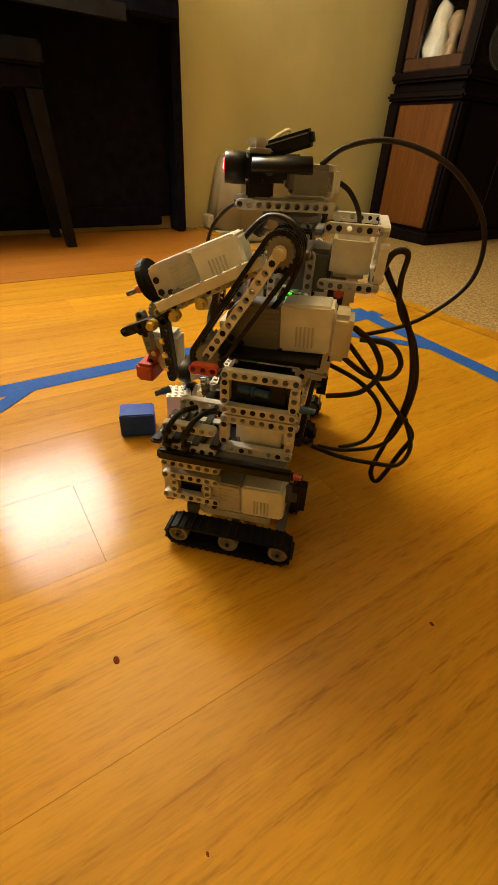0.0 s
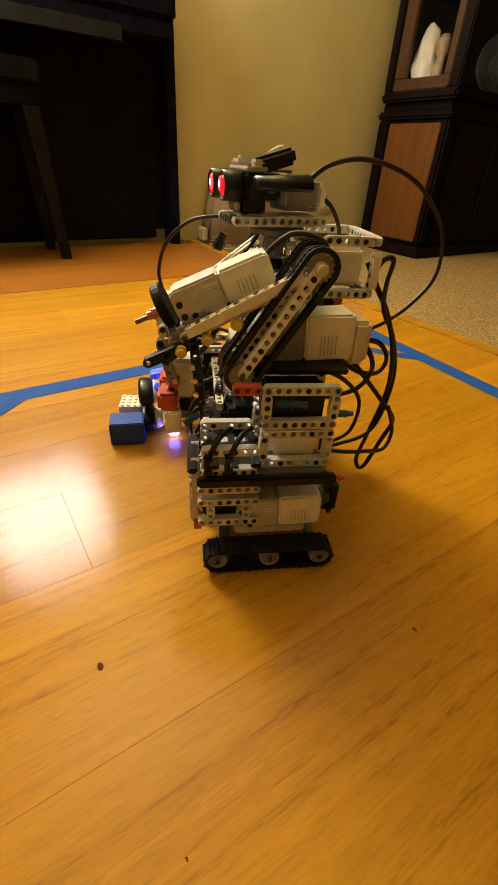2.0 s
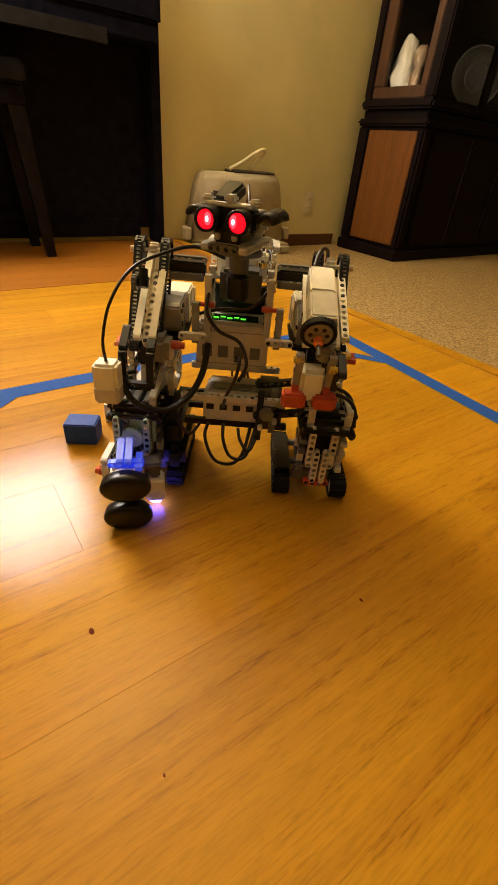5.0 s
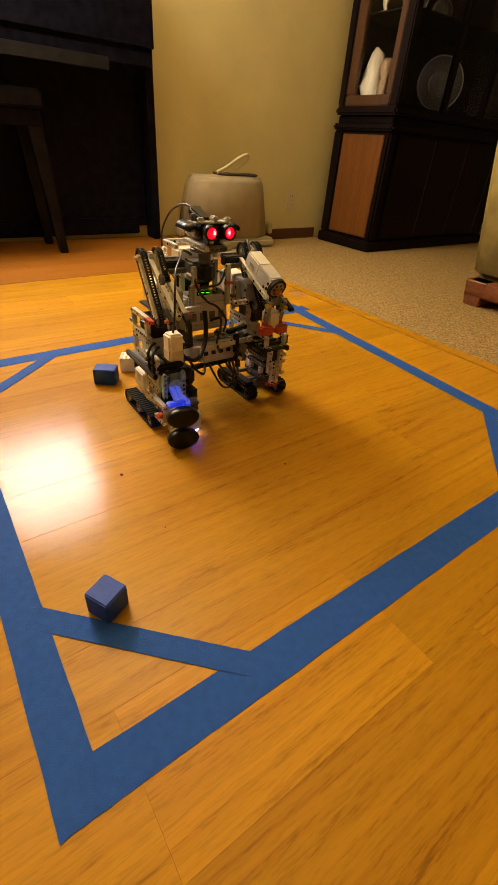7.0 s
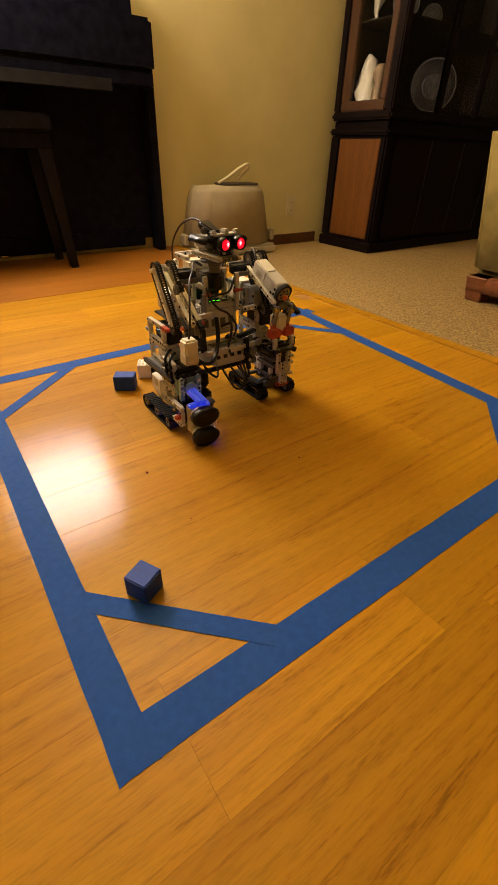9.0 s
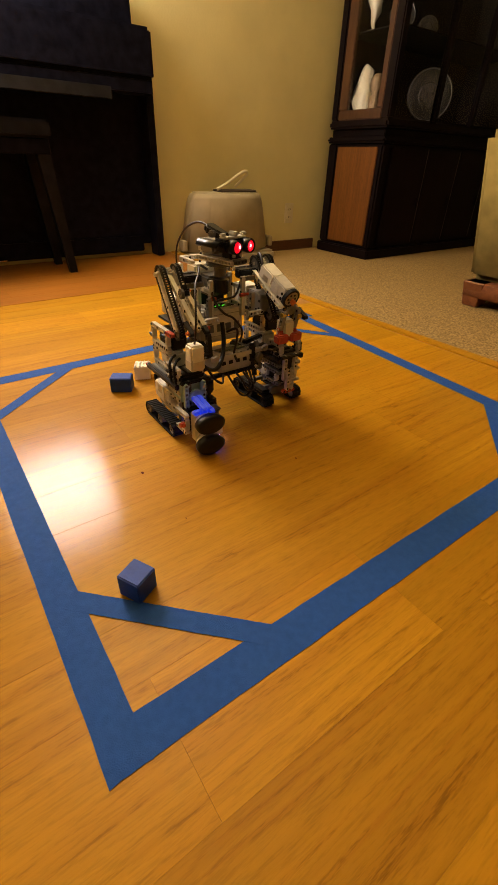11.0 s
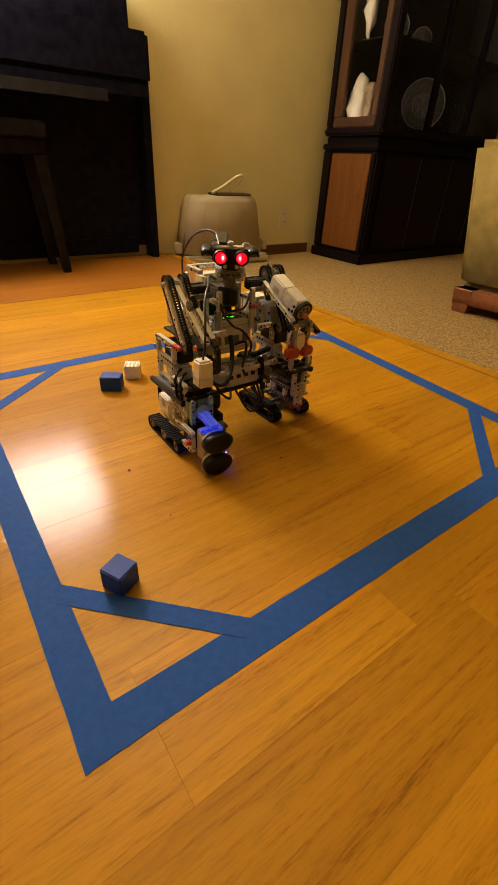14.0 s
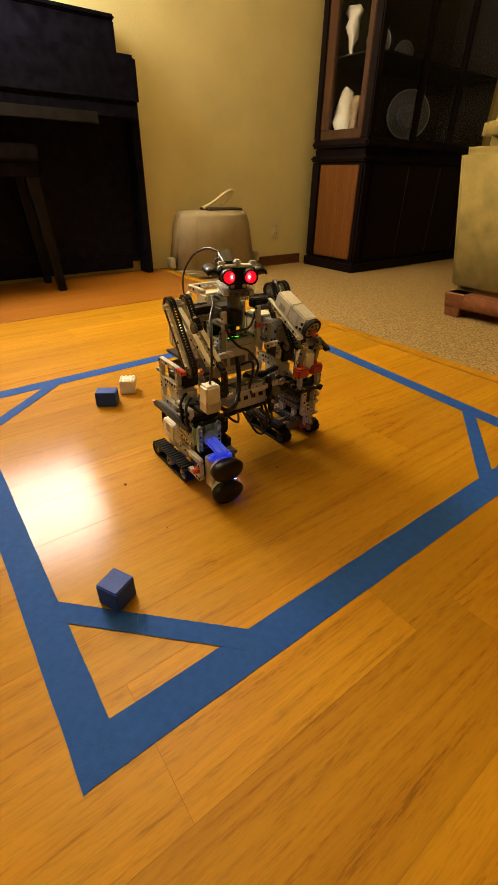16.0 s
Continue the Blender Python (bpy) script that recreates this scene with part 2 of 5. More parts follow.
PLATEBAND = material("pale_plate_band", (0.16, 0.15, 0.135), 0.3, vary=0.5, scale=150)
CABINSIDE = material("cabinet_lining", (0.014, 0.009, 0.006), 0.8, vary=0.2, scale=40)
GREY = material("light_grey_plastic", (0.61, 0.575, 0.49), 0.34, vary=0.05, scale=120, bump=0.04, bump_scale=900)
DKGREY = material("dark_grey_plastic", (0.13, 0.125, 0.115), 0.36, vary=0.06, scale=120)
MIDGREY = material("mid_grey_plastic", (0.27, 0.255, 0.225), 0.36, vary=0.05, scale=120)
WHITE = material("white_plastic", (0.88, 0.84, 0.71), 0.33, vary=0.04, scale=90, bump=0.04, bump_scale=900)
TAN = material("tan_plastic", (0.70, 0.62, 0.43), 0.36, vary=0.04, scale=90)
BLACK = material("black_plastic", (0.008, 0.0075, 0.007), 0.34, vary=0.2, scale=100, spec=0.35)
RUBBER = material("black_rubber", (0.009, 0.0085, 0.008), 0.6, vary=0.25, scale=150, bump=0.2, bump_scale=500, spec=0.22)
CABLE = material("brown_black_cable", (0.018, 0.007, 0.004), 0.42, vary=0.2, scale=60)
RED = material("red_orange_plastic", (0.52, 0.070, 0.025), 0.32, vary=0.06, scale=120)
ORANGE = material("orange_plastic", (0.62, 0.16, 0.03), 0.35, vary=0.06)
YELLOW = material("yellow_plastic", (0.72, 0.50, 0.07), 0.36, vary=0.05)
BLUEPIN = material("blue_plastic", (0.03, 0.09, 0.22), 0.35, vary=0.05)
BLUECUBE = material("blue_painted_cube", (0.013, 0.054, 0.31), 0.55, vary=0.14, scale=70, bump=0.2, bump_scale=300, spec=0.25)
CHROME = material("chrome", (0.75, 0.75, 0.72), 0.12, 1.0, vary=0.02)
# pale plastic near the sensor light, its cyan cast put into the base colour
CYANLIT = material("cyan_lit_plastic", (0.38, 0.56, 0.54), 0.36, vary=0.05, scale=120)
GLOWRED = material("red_eye_glow", (0.5, 0.01, 0.02), 0.25, emit=(1.0, 0.004, 0.016), strength=1.05)
GLOWMID = material("red_eye_halo", (0.7, 0.1, 0.12), 0.25, emit=(1.0, 0.07, 0.10), strength=1.5)
GLOWHOT = material("red_eye_core", (0.9, 0.4, 0.4), 0.25, emit=(1.0, 0.42, 0.42), strength=5.0)
# plastic under blue sensor light: the light is put into colour and emission
GLOWBLUE = material("blue_lit_plastic", (0.16, 0.26, 0.75), 0.3, emit=(0.004, 0.05, 1.0), strength=0.34)
GLOWLED = material("sensor_led", (0.7, 0.7, 0.9), 0.3, emit=(0.10, 0.09, 1.0), strength=60.0)
LCD = material("green_lcd", (0.025, 0.085, 0.018), 0.25, vary=0.2, scale=300)
GLOWGREEN = material("green_status_glow", (0.1, 0.5, 0.05), 0.3, emit=(0.10, 1.0, 0.03), strength=1.6)
GLASS = bpy.data.materials.new("cabinet_glass")
GLASS.use_nodes = True
_b = GLASS.node_tree.nodes["Principled BSDF"]
_b.inputs["Roughness"].default_value, _b.inputs["Transmission Weight"].default_value, _b.inputs["IOR"].default_value = 0.02, 1.0, 1.16


# ---- mesh helpers ----
def part(name, bm, mat, parent=None, label="", m=None, smooth=False):
    me = bpy.data.meshes.new(name)
    bm.normal_update()
    bm.to_mesh(me)
    bm.free()
    if smooth:
        for p in me.polygons:
            p.use_smooth = True
    return place(name, me, mat, parent, label, m)


def place(name, me, mat, parent=None, label="", m=None):
    if not me.materials:
        me.materials.append(mat)
    ob = new(name, me)
    if parent:
        ob.parent = parent
    if m is not None:
        ob.matrix_local = m
    if label:
        tagged(ob, label)
    return ob


def box(bm, a, b, bevel=0.0, m=None, seg=1):
    """A box from corner a to corner b, bevelled, turned by m."""
    c = [(p + q) / 2 for p, q in zip(a, b)]
    s = [abs(q - p) for p, q in zip(a, b)]
    got = bmesh.ops.create_cube(bm, size=1, matrix=Matrix.Translation(c) @ Matrix.Diagonal((*s, 1)))
    vs = got["verts"]
    if bevel:
        es = list({e for v in vs for e in v.link_edges})
        r = bmesh.ops.bevel(bm, geom=es, offset=bevel, segments=seg, affect="EDGES", clamp_overlap=True)
        vs = list({v for f in r["faces"] for v in f.verts} | {v for v in vs if v.is_valid})
    if m is not None:
        bmesh.ops.transform(bm, matrix=m, verts=[v for v in vs if v.is_valid])
    return bm


def along(p, q, up=(0, 0, 1)):
    """A pose at p whose x axis points at q."""
    x = (Vector(q) - Vector(p)).normalized()
    z = Vector(up) - x * x.dot(Vector(up))
    if z.length < 1e-5:
        z = Vector((1, 0, 0)) - x * x.x
    z.normalize()
    y = z.cross(x)
    return Matrix(((x.x, y.x, z.x, p[0]), (x.y, y.y, z.y, p[1]), (x.z, y.z, z.z, p[2]), (0, 0, 0, 1)))


def rod(bm, p, q, r, seg=12, r2=None):
    """A round rod from p to q."""
    d = Vector(q) - Vector(p)
    m = Matrix.Translation((Vector(p) + Vector(q)) / 2) @ d.to_track_quat("Z", "Y").to_matrix().to_4x4()
    bmesh.ops.create_cone(bm, cap_ends=True, segments=seg, radius1=r, radius2=r if r2 is None else r2, depth=d.length, matrix=m)
    return bm


def turned(bm, profile, seg=20, m=None):
    """A body of revolution about z from (radius, z) pairs."""
    rings = []
    for r, z in profile:
        rings.append([bm.verts.new((r * math.cos(2 * math.pi * i / seg), r * math.sin(2 * math.pi * i / seg), z)) for i in range(seg)])
    for a, b in zip(rings, rings[1:]):
        for i in range(seg):
            bm.faces.new((a[i], a[(i + 1) % seg], b[(i + 1) % seg], b[i]))
    bm.faces.new(rings[0][::-1])
    bm.faces.new(rings[-1])
    if m is not None:
        bmesh.ops.transform(bm, matrix=m, verts=[v for ring in rings for v in ring])
    return bm


def prism(bm, outline, depth, m=None):
    """An outline in xy pushed along z by depth."""
    lo = [bm.verts.new((x, y, 0)) for x, y in outline]
    hi = [bm.verts.new((x, y, depth)) for x, y in outline]
    n = len(lo)
    bm.faces.new(lo[::-1])
    bm.faces.new(hi)
    for i in range(n):
        bm.faces.new((lo[i], lo[(i + 1) % n], hi[(i + 1) % n], hi[i]))
    if m is not None:
        bmesh.ops.transform(bm, matrix=m, verts=lo + hi)
    return bm


def tube(name, points, r, mat, parent=None, label="", flat=1.0):
    """A cable through points, as a mesh swept along a smooth line."""
    pts = [Vector(p) for p in points]
    line = []
    for i in range(len(pts) - 1):
        p0, p1, p2, p3 = pts[max(i - 1, 0)], pts[i], pts[i + 1], pts[min(i + 2, len(pts) - 1)]
        for k in range(8):
            u = k / 8
            line.append(0.5 * ((2 * p1) + (p2 - p0) * u + (2 * p0 - 5 * p1 + 4 * p2 - p3) * u * u + (3 * p1 - p0 - 3 * p2 + p3) * u ** 3))
    line.append(pts[-1])
    bm = bmesh.new()
    rings = []
    side = Vector((1, 0, 0))
    for i, p in enumerate(line):
        d = (line[min(i + 1, len(line) - 1)] - line[max(i - 1, 0)]).normalized()
        side = (side - d * side.dot(d))
        side = side.normalized() if side.length > 1e-4 else d.orthogonal().normalized()
        up = d.cross(side)
        rings.append([bm.verts.new(p + side * r * flat * math.cos(a) + up * r * math.sin(a)) for a in [j * math.pi / 4 for j in range(8)]])
    for a, b in zip(rings, rings[1:]):
        for i in range(8):
            bm.faces.new((a[i], a[(i + 1) % 8], b[(i + 1) % 8], b[i]))
    bm.faces.new(rings[0][::-1])
    bm.faces.new(rings[-1])
    return part(name, bm, mat, parent, label, smooth=True)


# ---- the room ----
WALL_Y = 1.965
CARPET_Z = -0.045


def room():
    def wall(name, a, b):
        return tagged(part(name, box(bmesh.new(), a, b), PAINT), "yellowish painted plaster wall with fine texture", "wall", kind="structure")
    wall("wall_north", (-3.2, WALL_Y, -0.3), (6.8, WALL_Y + 0.12, 2.5))
    # these three walls and the ceiling are unseen, added to bounce fill light
    wall("unseen_wall_south", (-3.2, -5.12, -0.3), (6.8, -5.0, 2.5))
    wall("unseen_wall_west", (-3.32, -5.0, -0.3), (-3.2, WALL_Y, 2.5))
    wall("unseen_wall_east", (6.8, -5.0, -0.3), (6.92, WALL_Y, 2.5))
    tagged(part("ceiling", box(bmesh.new(), (-3.3, -5.1, 2.5), (6.9, WALL_Y + 0.12, 2.6)), CEIL), "unseen plain off-white ceiling that bounces the lamp light", "ceiling", kind="structure")
    tagged(part("carpet", box(bmesh.new(), (1.052, -5.0, CARPET_Z - 0.1), (6.8, WALL_Y, CARPET_Z)), CARPET), "speckled beige cut-pile carpet", "carpet", kind="structure")
    bm = box(bmesh.new(), (1.12, WALL_Y - 0.014, CARPET_Z), (1.99, WALL_Y, CARPET_Z + 0.054), 0.003)
    tagged(part("baseboard", bm, BASE), "brown stained wooden baseboard along the wall", "baseboard", kind="structure")


def oak_floor():
    """Strip oak, each board a piece of its own, on a dark bed."""
    bed = tagged(part("floor", box(bmesh.new(), (-3.2, -5.0, -0.16), (1.05, WALL_Y, -0.0012)), JOINT), "varnished honey oak strip floor with dark knots", "floor", kind="structure")
    rnd = random.Random(5)
    x_end = 1.005
    # seams between the boards of mixed width, and the butt joints that show in some of them
    seams = [-0.212, -0.105, 0.020, 0.086, 0.250, 0.336, 0.398, 0.514, 0.612]
    joints = {-0.105: (0.023, 0.291), 0.086: (0.588,), 0.398: (0.162, 0.600)}
    while seams[0] > -5.0:
        seams.insert(0, max(-5.0, seams[0] - rnd.choice((0.062, 0.105, 0.105, 0.14))))
    while seams[-1] < WALL_Y:
        seams.append(min(WALL_Y, seams[-1] + rnd.choice((0.062, 0.105, 0.105, 0.14))))
    for y0, y1 in zip(seams, seams[1:]):
        if y1 - y0 < 0.004:
            continue
        near = -0.9 < y0
        if y0 in joints:
            edges = [-3.2, -1.1 + rnd.uniform(-0.2, 0.2), -0.42 + rnd.uniform(-0.1, 0.1), *joints[y0], 0.86 + rnd.uniform(-0.06, 0.05), x_end]
        elif near:
            edges = [-3.2, -1.3 - rnd.random() * 0.5]
            while edges[-1] < x_end:
                edges.append(min(x_end, edges[-1] + rnd.choice((0.58, 0.74, 0.95, 1.2, 1.4))))
        else:
            edges = [-3.2, x_end]
        for a, b in zip(edges, edges[1:]):
            if b - a < 0.05:
                continue
            cy, gap = (y0 + y1) / 2, rnd.choice((0.00002, 0.00003, 0.00004))
            bm = box(bmesh.new(), (a + 0.00005, y0 - cy + gap, -0.02), (b - 0.00005, y1 - cy - gap, 0.0), 0.00012)
            part("plank", bm, OAK, bed, "", pose(0, cy, 0, rnd.uniform(-0.17, 0.17), rnd.uniform(-0.006, 0.006), 0))
    bm = box(bmesh.new(), (x_end + 0.0004, -5.0, -0.05), (1.052, WALL_Y - 0.002, 0.002), 0.006, seg=2)
    part("nosing", bm, OAK, bed, "rounded oak edge strip beside the carpet")
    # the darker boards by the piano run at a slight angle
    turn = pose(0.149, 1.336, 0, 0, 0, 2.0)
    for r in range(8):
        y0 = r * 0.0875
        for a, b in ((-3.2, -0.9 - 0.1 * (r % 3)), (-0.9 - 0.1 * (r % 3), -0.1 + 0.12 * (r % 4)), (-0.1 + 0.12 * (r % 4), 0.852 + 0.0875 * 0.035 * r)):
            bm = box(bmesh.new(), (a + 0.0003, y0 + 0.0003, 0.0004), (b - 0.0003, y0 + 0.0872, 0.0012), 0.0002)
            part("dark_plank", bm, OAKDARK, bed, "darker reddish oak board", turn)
    for x, y, r in ((0.142, 0.309, 0.0021), (0.362, 0.211, 0.0013), (0.150, 0.186, 0.0008)):
        bm = bmesh.new()
        turned(bm, ((r, 0.0), (r * 0.9, 0.0004)), 9, Matrix.Translation((x, y, 0.0001)) @ Matrix.Diagonal((1.0, 1.6, 1, 1)))
        part("knot", bm, KNOT, bed, "dark brown knot in the oak")


def tape_field():
    """Blue tape on the floor: four strips, with a diagonal strip across each corner."""
    top = tagged(new("tape_outline"), "blue painter's tape field outline stuck on oak floor", "tape")

    def strip(p, q, w, z, seed):
        rnd = random.Random(seed)
        p, q = Vector((*p, 0)), Vector((*q, 0))
        d = (q - p).normalized()
        n = Vector((-d.y, d.x, 0)) * w / 2
        bm = bmesh.new()
        m = 40
        left = [p + (q - p) * i / m + n + n * rnd.uniform(-0.02, 0.02) for i in range(m + 1)]
        right = [p + (q - p) * i / m - n + n * rnd.uniform(-0.02, 0.02) for i in range(m + 1)]
        for rag in range(5):
            t = -1 + 2 * rag / 4
            left.insert(0, p + n * -t * 0.99 + d * rnd.uniform(-0.003, 0.002)) if 0 < rag < 4 else None
        ring = left + right[::-1]
        prism(bm, [(v.x, v.y) for v in ring], 0.00018, Matrix.Translation((0, 0, z + 0.0004)))
        part("tape_strip", bm, TAPE, top)
    w, wd = 0.0362, 0.0232
    h = w / 2
    strip((-0.0335, -h - 0.0018), (0.86, -h - 0.0018), w + 0.0036, 0.0001, 1)
    strip((-h, -0.0410), (-0.026, 0.80), w, 0.0003, 2)
    strip((-0.06, 0.7595), (0.905, 0.786), w, 0.0001, 3)
    strip((0.806, -0.04), (0.872, 0.83), w, 0.0003, 4)
    strip((-0.012, 0.143), (0.143, -0.012), wd, 0.0005, 5)
    strip((0.592, -0.024), (0.818, 0.142), wd, 0.0005, 6)
    strip((-0.014, 0.598), (0.160, 0.757), wd, 0.0005, 7)
    strip((0.715, 0.760), (0.852, 0.582), wd, 0.0005, 8)



def piano():
    top = tagged(new("upright_piano"), "black lacquered upright piano standing against the wall", "piano")
    x0, x1 = -0.60, 0.942
    B = lambda n, a, b, mat=PIANO, bev=0.004, lab="": part(n, box(bmesh.new(), a, b, bev, seg=2), mat, top, lab)
    B("side_panel", (x1 - 0.035, 1.875, 0.0016), (x1, WALL_Y - 0.01, 0.80))
    B("side_panel", (x0, 1.875, 0.0016), (x0 + 0.035, WALL_Y - 0.01, 0.80))
    B("lower_panel", (x0 + 0.035, 1.940, 0.05), (x1 - 0.035, 1.955, 0.62))
    B("bottom_rail", (x0 + 0.035, 1.930, 0.02), (x1 - 0.08, 1.939, 0.09))
    B("keybed", (x0, 1.805, 0.606), (x1 - 0.032, 1.874, 0.650))
    B("key_slip", (x0 + 0.05, 1.790, 0.580), (x1 - 0.208, 1.804, 0.618), RAIL, 0.002, "dull satin rail that catches the light")
    B("fallboard", (x0, 1.80, 0.651), (x1 - 0.022, 1.93, 0.806), PIANO, 0.012)
    B("music_panel", (x0 + 0.02, 1.855, 0.806), (x1 - 0.075, 1.93, 0.905))
    B("lid", (x0, 1.848, 0.905), (x1 - 0.072, WALL_Y - 0.01, 0.922), PIANO, 0.006)
    for x in (0.05, 0.13, 0.21):
        bm = bmesh.new()
        box(bm, (x, 1.845, 0.035), (x + 0.03, 1.929, 0.043), 0.003)
        part("pedal", bm, CHROME, top, "brass-coloured metal pedal")


def bench():
    top = tagged(new("piano_bench"), "dark wooden piano bench with tapered legs", "bench")
    part("seat", box(bmesh.new(), (-0.30, 1.682, 0.445), (0.458, 1.925, 0.498), 0.008, seg=2), PIANO_SATIN, top)
    part("apron", box(bmesh.new(), (-0.27, 1.692, 0.398), (0.448, 1.915, 0.4445), 0.003), PIANO, top)
    for x, y, o in ((0.422, 1.712, 0.030), (0.422, 1.895, 0.020), (-0.24, 1.712, -0.02), (-0.24, 1.895, -0.02)):
        bm = bmesh.new()
        h = 0.398
        for z, s, dx in ((0.0016, 0.014, o), (h, 0.022, 0.0)):
            for a, b in ((-1, -1), (1, -1), (1, 1), (-1, 1)):
                bm.verts.new((x + dx + a * s, y + b * s, z))
        bm.verts.ensure_lookup_table()
        v = bm.verts
        for f in ((3, 2, 1, 0), (4, 5, 6, 7), (0, 1, 5, 4), (1, 2, 6, 5), (2, 3, 7, 6), (3, 0, 4, 7)):
            bm.faces.new([v[i] for i in f])
        part("leg", bm, PIANO_SATIN, top)


def cabinet():
    """A dark display cabinet: a base with doors, a glazed upper part."""
    top = tagged(new("display_cabinet"), "dark walnut display cabinet with glazed upper doors", "cabinet")
    x0, x1, y0, y1, z = 1.985, 3.10, 1.512, 1.90, CARPET_Z
    P = lambda n, a, b, mat=DARKWOOD, bev=0.004, lab="", par=None: part(n, box(bmesh.new(), a, b, bev, seg=2), mat, par or top, lab)
    P("plinth", (x0 - 0.012, y0 - 0.012, z), (x1, y1, z + 0.05), DARKWOOD, 0.006)
    body = P("base_body", (x0 + 0.01, y0 + 0.012, z + 0.051), (x1, y1, 0.49))
    for a, b in ((y0, y0 + 0.034), (y1 - 0.07, y1)):
        P("corner_post", (x0, a, z + 0.051), (x0 + 0.06, b, 0.49), DARKWOOD, 0.010)
    P("side_veneer_panel", (x0 + 0.001, y0 + 0.037, z + 0.065), (x0 + 0.011, y1 - 0.073, 0.476), REDWOOD, 0.003, "reddish brown wood-grained side panel")
    P("base_top", (x0 - 0.016, y0 - 0.016, 0.491), (x1, y1, 0.518), DARKWOOD, 0.010)
    P("waist", (x0 + 0.022, y0 + 0.022, 0.519), (x1, y1, 0.552))
    P("upper_sill", (x0 - 0.012, y0 - 0.012, 0.553), (x1, y1, 0.588), DARKWOOD, 0.010)
    for i in range(3):
        a = x0 + 0.075 + i * 0.30
        d = P("door", (a, y0 - 0.006, z + 0.07), (a + 0.29, y0 + 0.011, 0.476), DARKPANEL, 0.003, "dark veneered door")
        # thin strip whose paler colour paints the glint on the door edge
        bm = bmesh.new()
        box(bm, (a + 0.292, y0 - 0.003, z + 0.07), (a + 0.297, y0 + 0.011, 0.476))
        part("door_edge", bm, EDGEGLINT, top)
        bm = bmesh.new()
        box(bm, (a + 0.262, y0 - 0.016, 0.20), (a + 0.274, y0 - 0.007, 0.26), 0.003)
        part("handle", bm, DARKWOOD, d)
    # upper part
    zt = 1.75
    P("back_panel", (x0 + 0.02, y1 - 0.02, 0.589), (x1, y1, zt), CABINSIDE)
    P("upper_floor", (x0 + 0.02, y0 + 0.03, 0.589), (x1, y1 - 0.021, 0.600), CABINSIDE)
    for a, b, c, d in ((x0, y0, x0 + 0.045, y0 + 0.05), (x0, y1 - 0.045, x0 + 0.03, y1 - 0.0), (x0 + 0.36, y0, x0 + 0.395, y0 + 0.03), (x0 + 0.70, y0, x0 + 0.735, y0 + 0.03)):
        P("upper_post", (a, b, 0.589), (c, d, zt), DARKWOOD, 0.006)
    P("upper_rail", (x0 + 0.004, y0 + 0.051, 0.589), (x0 + 0.03, y1 - 0.046, 0.632), STILE, 0.004, "brown lower rail of the side window")
    for ya, yb in ((y0 + 0.051, y0 + 0.085), (y1 - 0.105, y1 - 0.046)):
        P("window_stile", (x0 + 0.004, ya, 0.633), (x0 + 0.028, yb, zt), STILE, 0.003, "brown stile of the side window")
    pane = P("pane", (x0 + 0.013, y0 + 0.086, 0.633), (x0 + 0.016, y1 - 0.106, zt), GLASS, 0)
    pane.visible_shadow = False
    for a, b in ((x0 + 0.046, x0 + 0.359), (x0 + 0.396, x0 + 0.699), (x0 + 0.736, x1)):
        pane = P("pane", (a, y0 + 0.012, 0.60), (b, y0 + 0.015, zt), GLASS, 0)
        pane.visible_shadow = False
    P("side_wall", (x1 - 0.02, y0 + 0.031, 0.601), (x1, y1 - 0.021, zt), CABINSIDE)
    P("glass_shelf", (x0 + 0.03, y0 + 0.03, 0.925), (x1, y1 - 0.021, 0.931), DARKWOOD, 0.001)
    P("crown", (x0 - 0.02, y0 - 0.02, zt), (x1, y1, zt + 0.06), DARKWOOD, 0.01)
    # figurines and plates
    fx, fy = x0 + 0.10, y0 + 0.215
    bm = bmesh.new()
    turned(bm, ((0.048, 0.0), (0.055, 0.02), (0.050, 0.08), (0.044, 0.13), (0.030, 0.185), (0.018, 0.225), (0.004, 0.25)), 18)
    for v in bm.verts:
        v.co += Vector((noise.noise(v.co * 22), noise.noise(v.co * 22 + Vector((5, 0, 0))), 0)) * 0.020
        v.co += Vector((noise.noise(v.co * 60), noise.noise(v.co * 60 + Vector((2, 0, 0))), 0)) * 0.010
        v.co.y += 0.10 * max(0, v.co.z - 0.1) * 0.6
    tagged(part("figurine", bm, PORCELAIN, None, "", pose(fx, fy + 0.045, 0.6005) @ Matrix.Diagonal((1.05, 1.05, 0.88, 1)), True), "tall cream porcelain figurine behind cabinet glass", "figurine", "figurines in the cabinet")
    bm = bmesh.new()
    turned(bm, ((0.026, 0.0), (0.030, 0.03), (0.024, 0.075), (0.018, 0.10), (0.027, 0.125), (0.028, 0.155), (0.012, 0.175)), 14)
    for v in bm.verts:
        v.co += Vector((noise.noise(v.co * 30), noise.noise(v.co * 30 + Vector((5, 0, 0))), 0)) * 0.010
    tagged(part("figurine", bm, FIGBROWN, None, "", pose(fx - 0.01, fy - 0.033, 0.6005), True), "small tan carved figurine on the cabinet floor", "figurine", "figurines in the cabinet")
    bm = bmesh.new()
    turned(bm, ((0.022, 0.0), (0.024, 0.012), (0.008, 0.02), (0.012, 0.05), (0.022, 0.10), (0.028, 0.15), (0.020, 0.19), (0.028, 0.22), (0.014, 0.25)), 14)
    for v in bm.verts:
        v.co += Vector((noise.noise(v.co * 25), noise.noise(v.co * 25 + Vector((7, 0, 0))), 0)) * 0.022
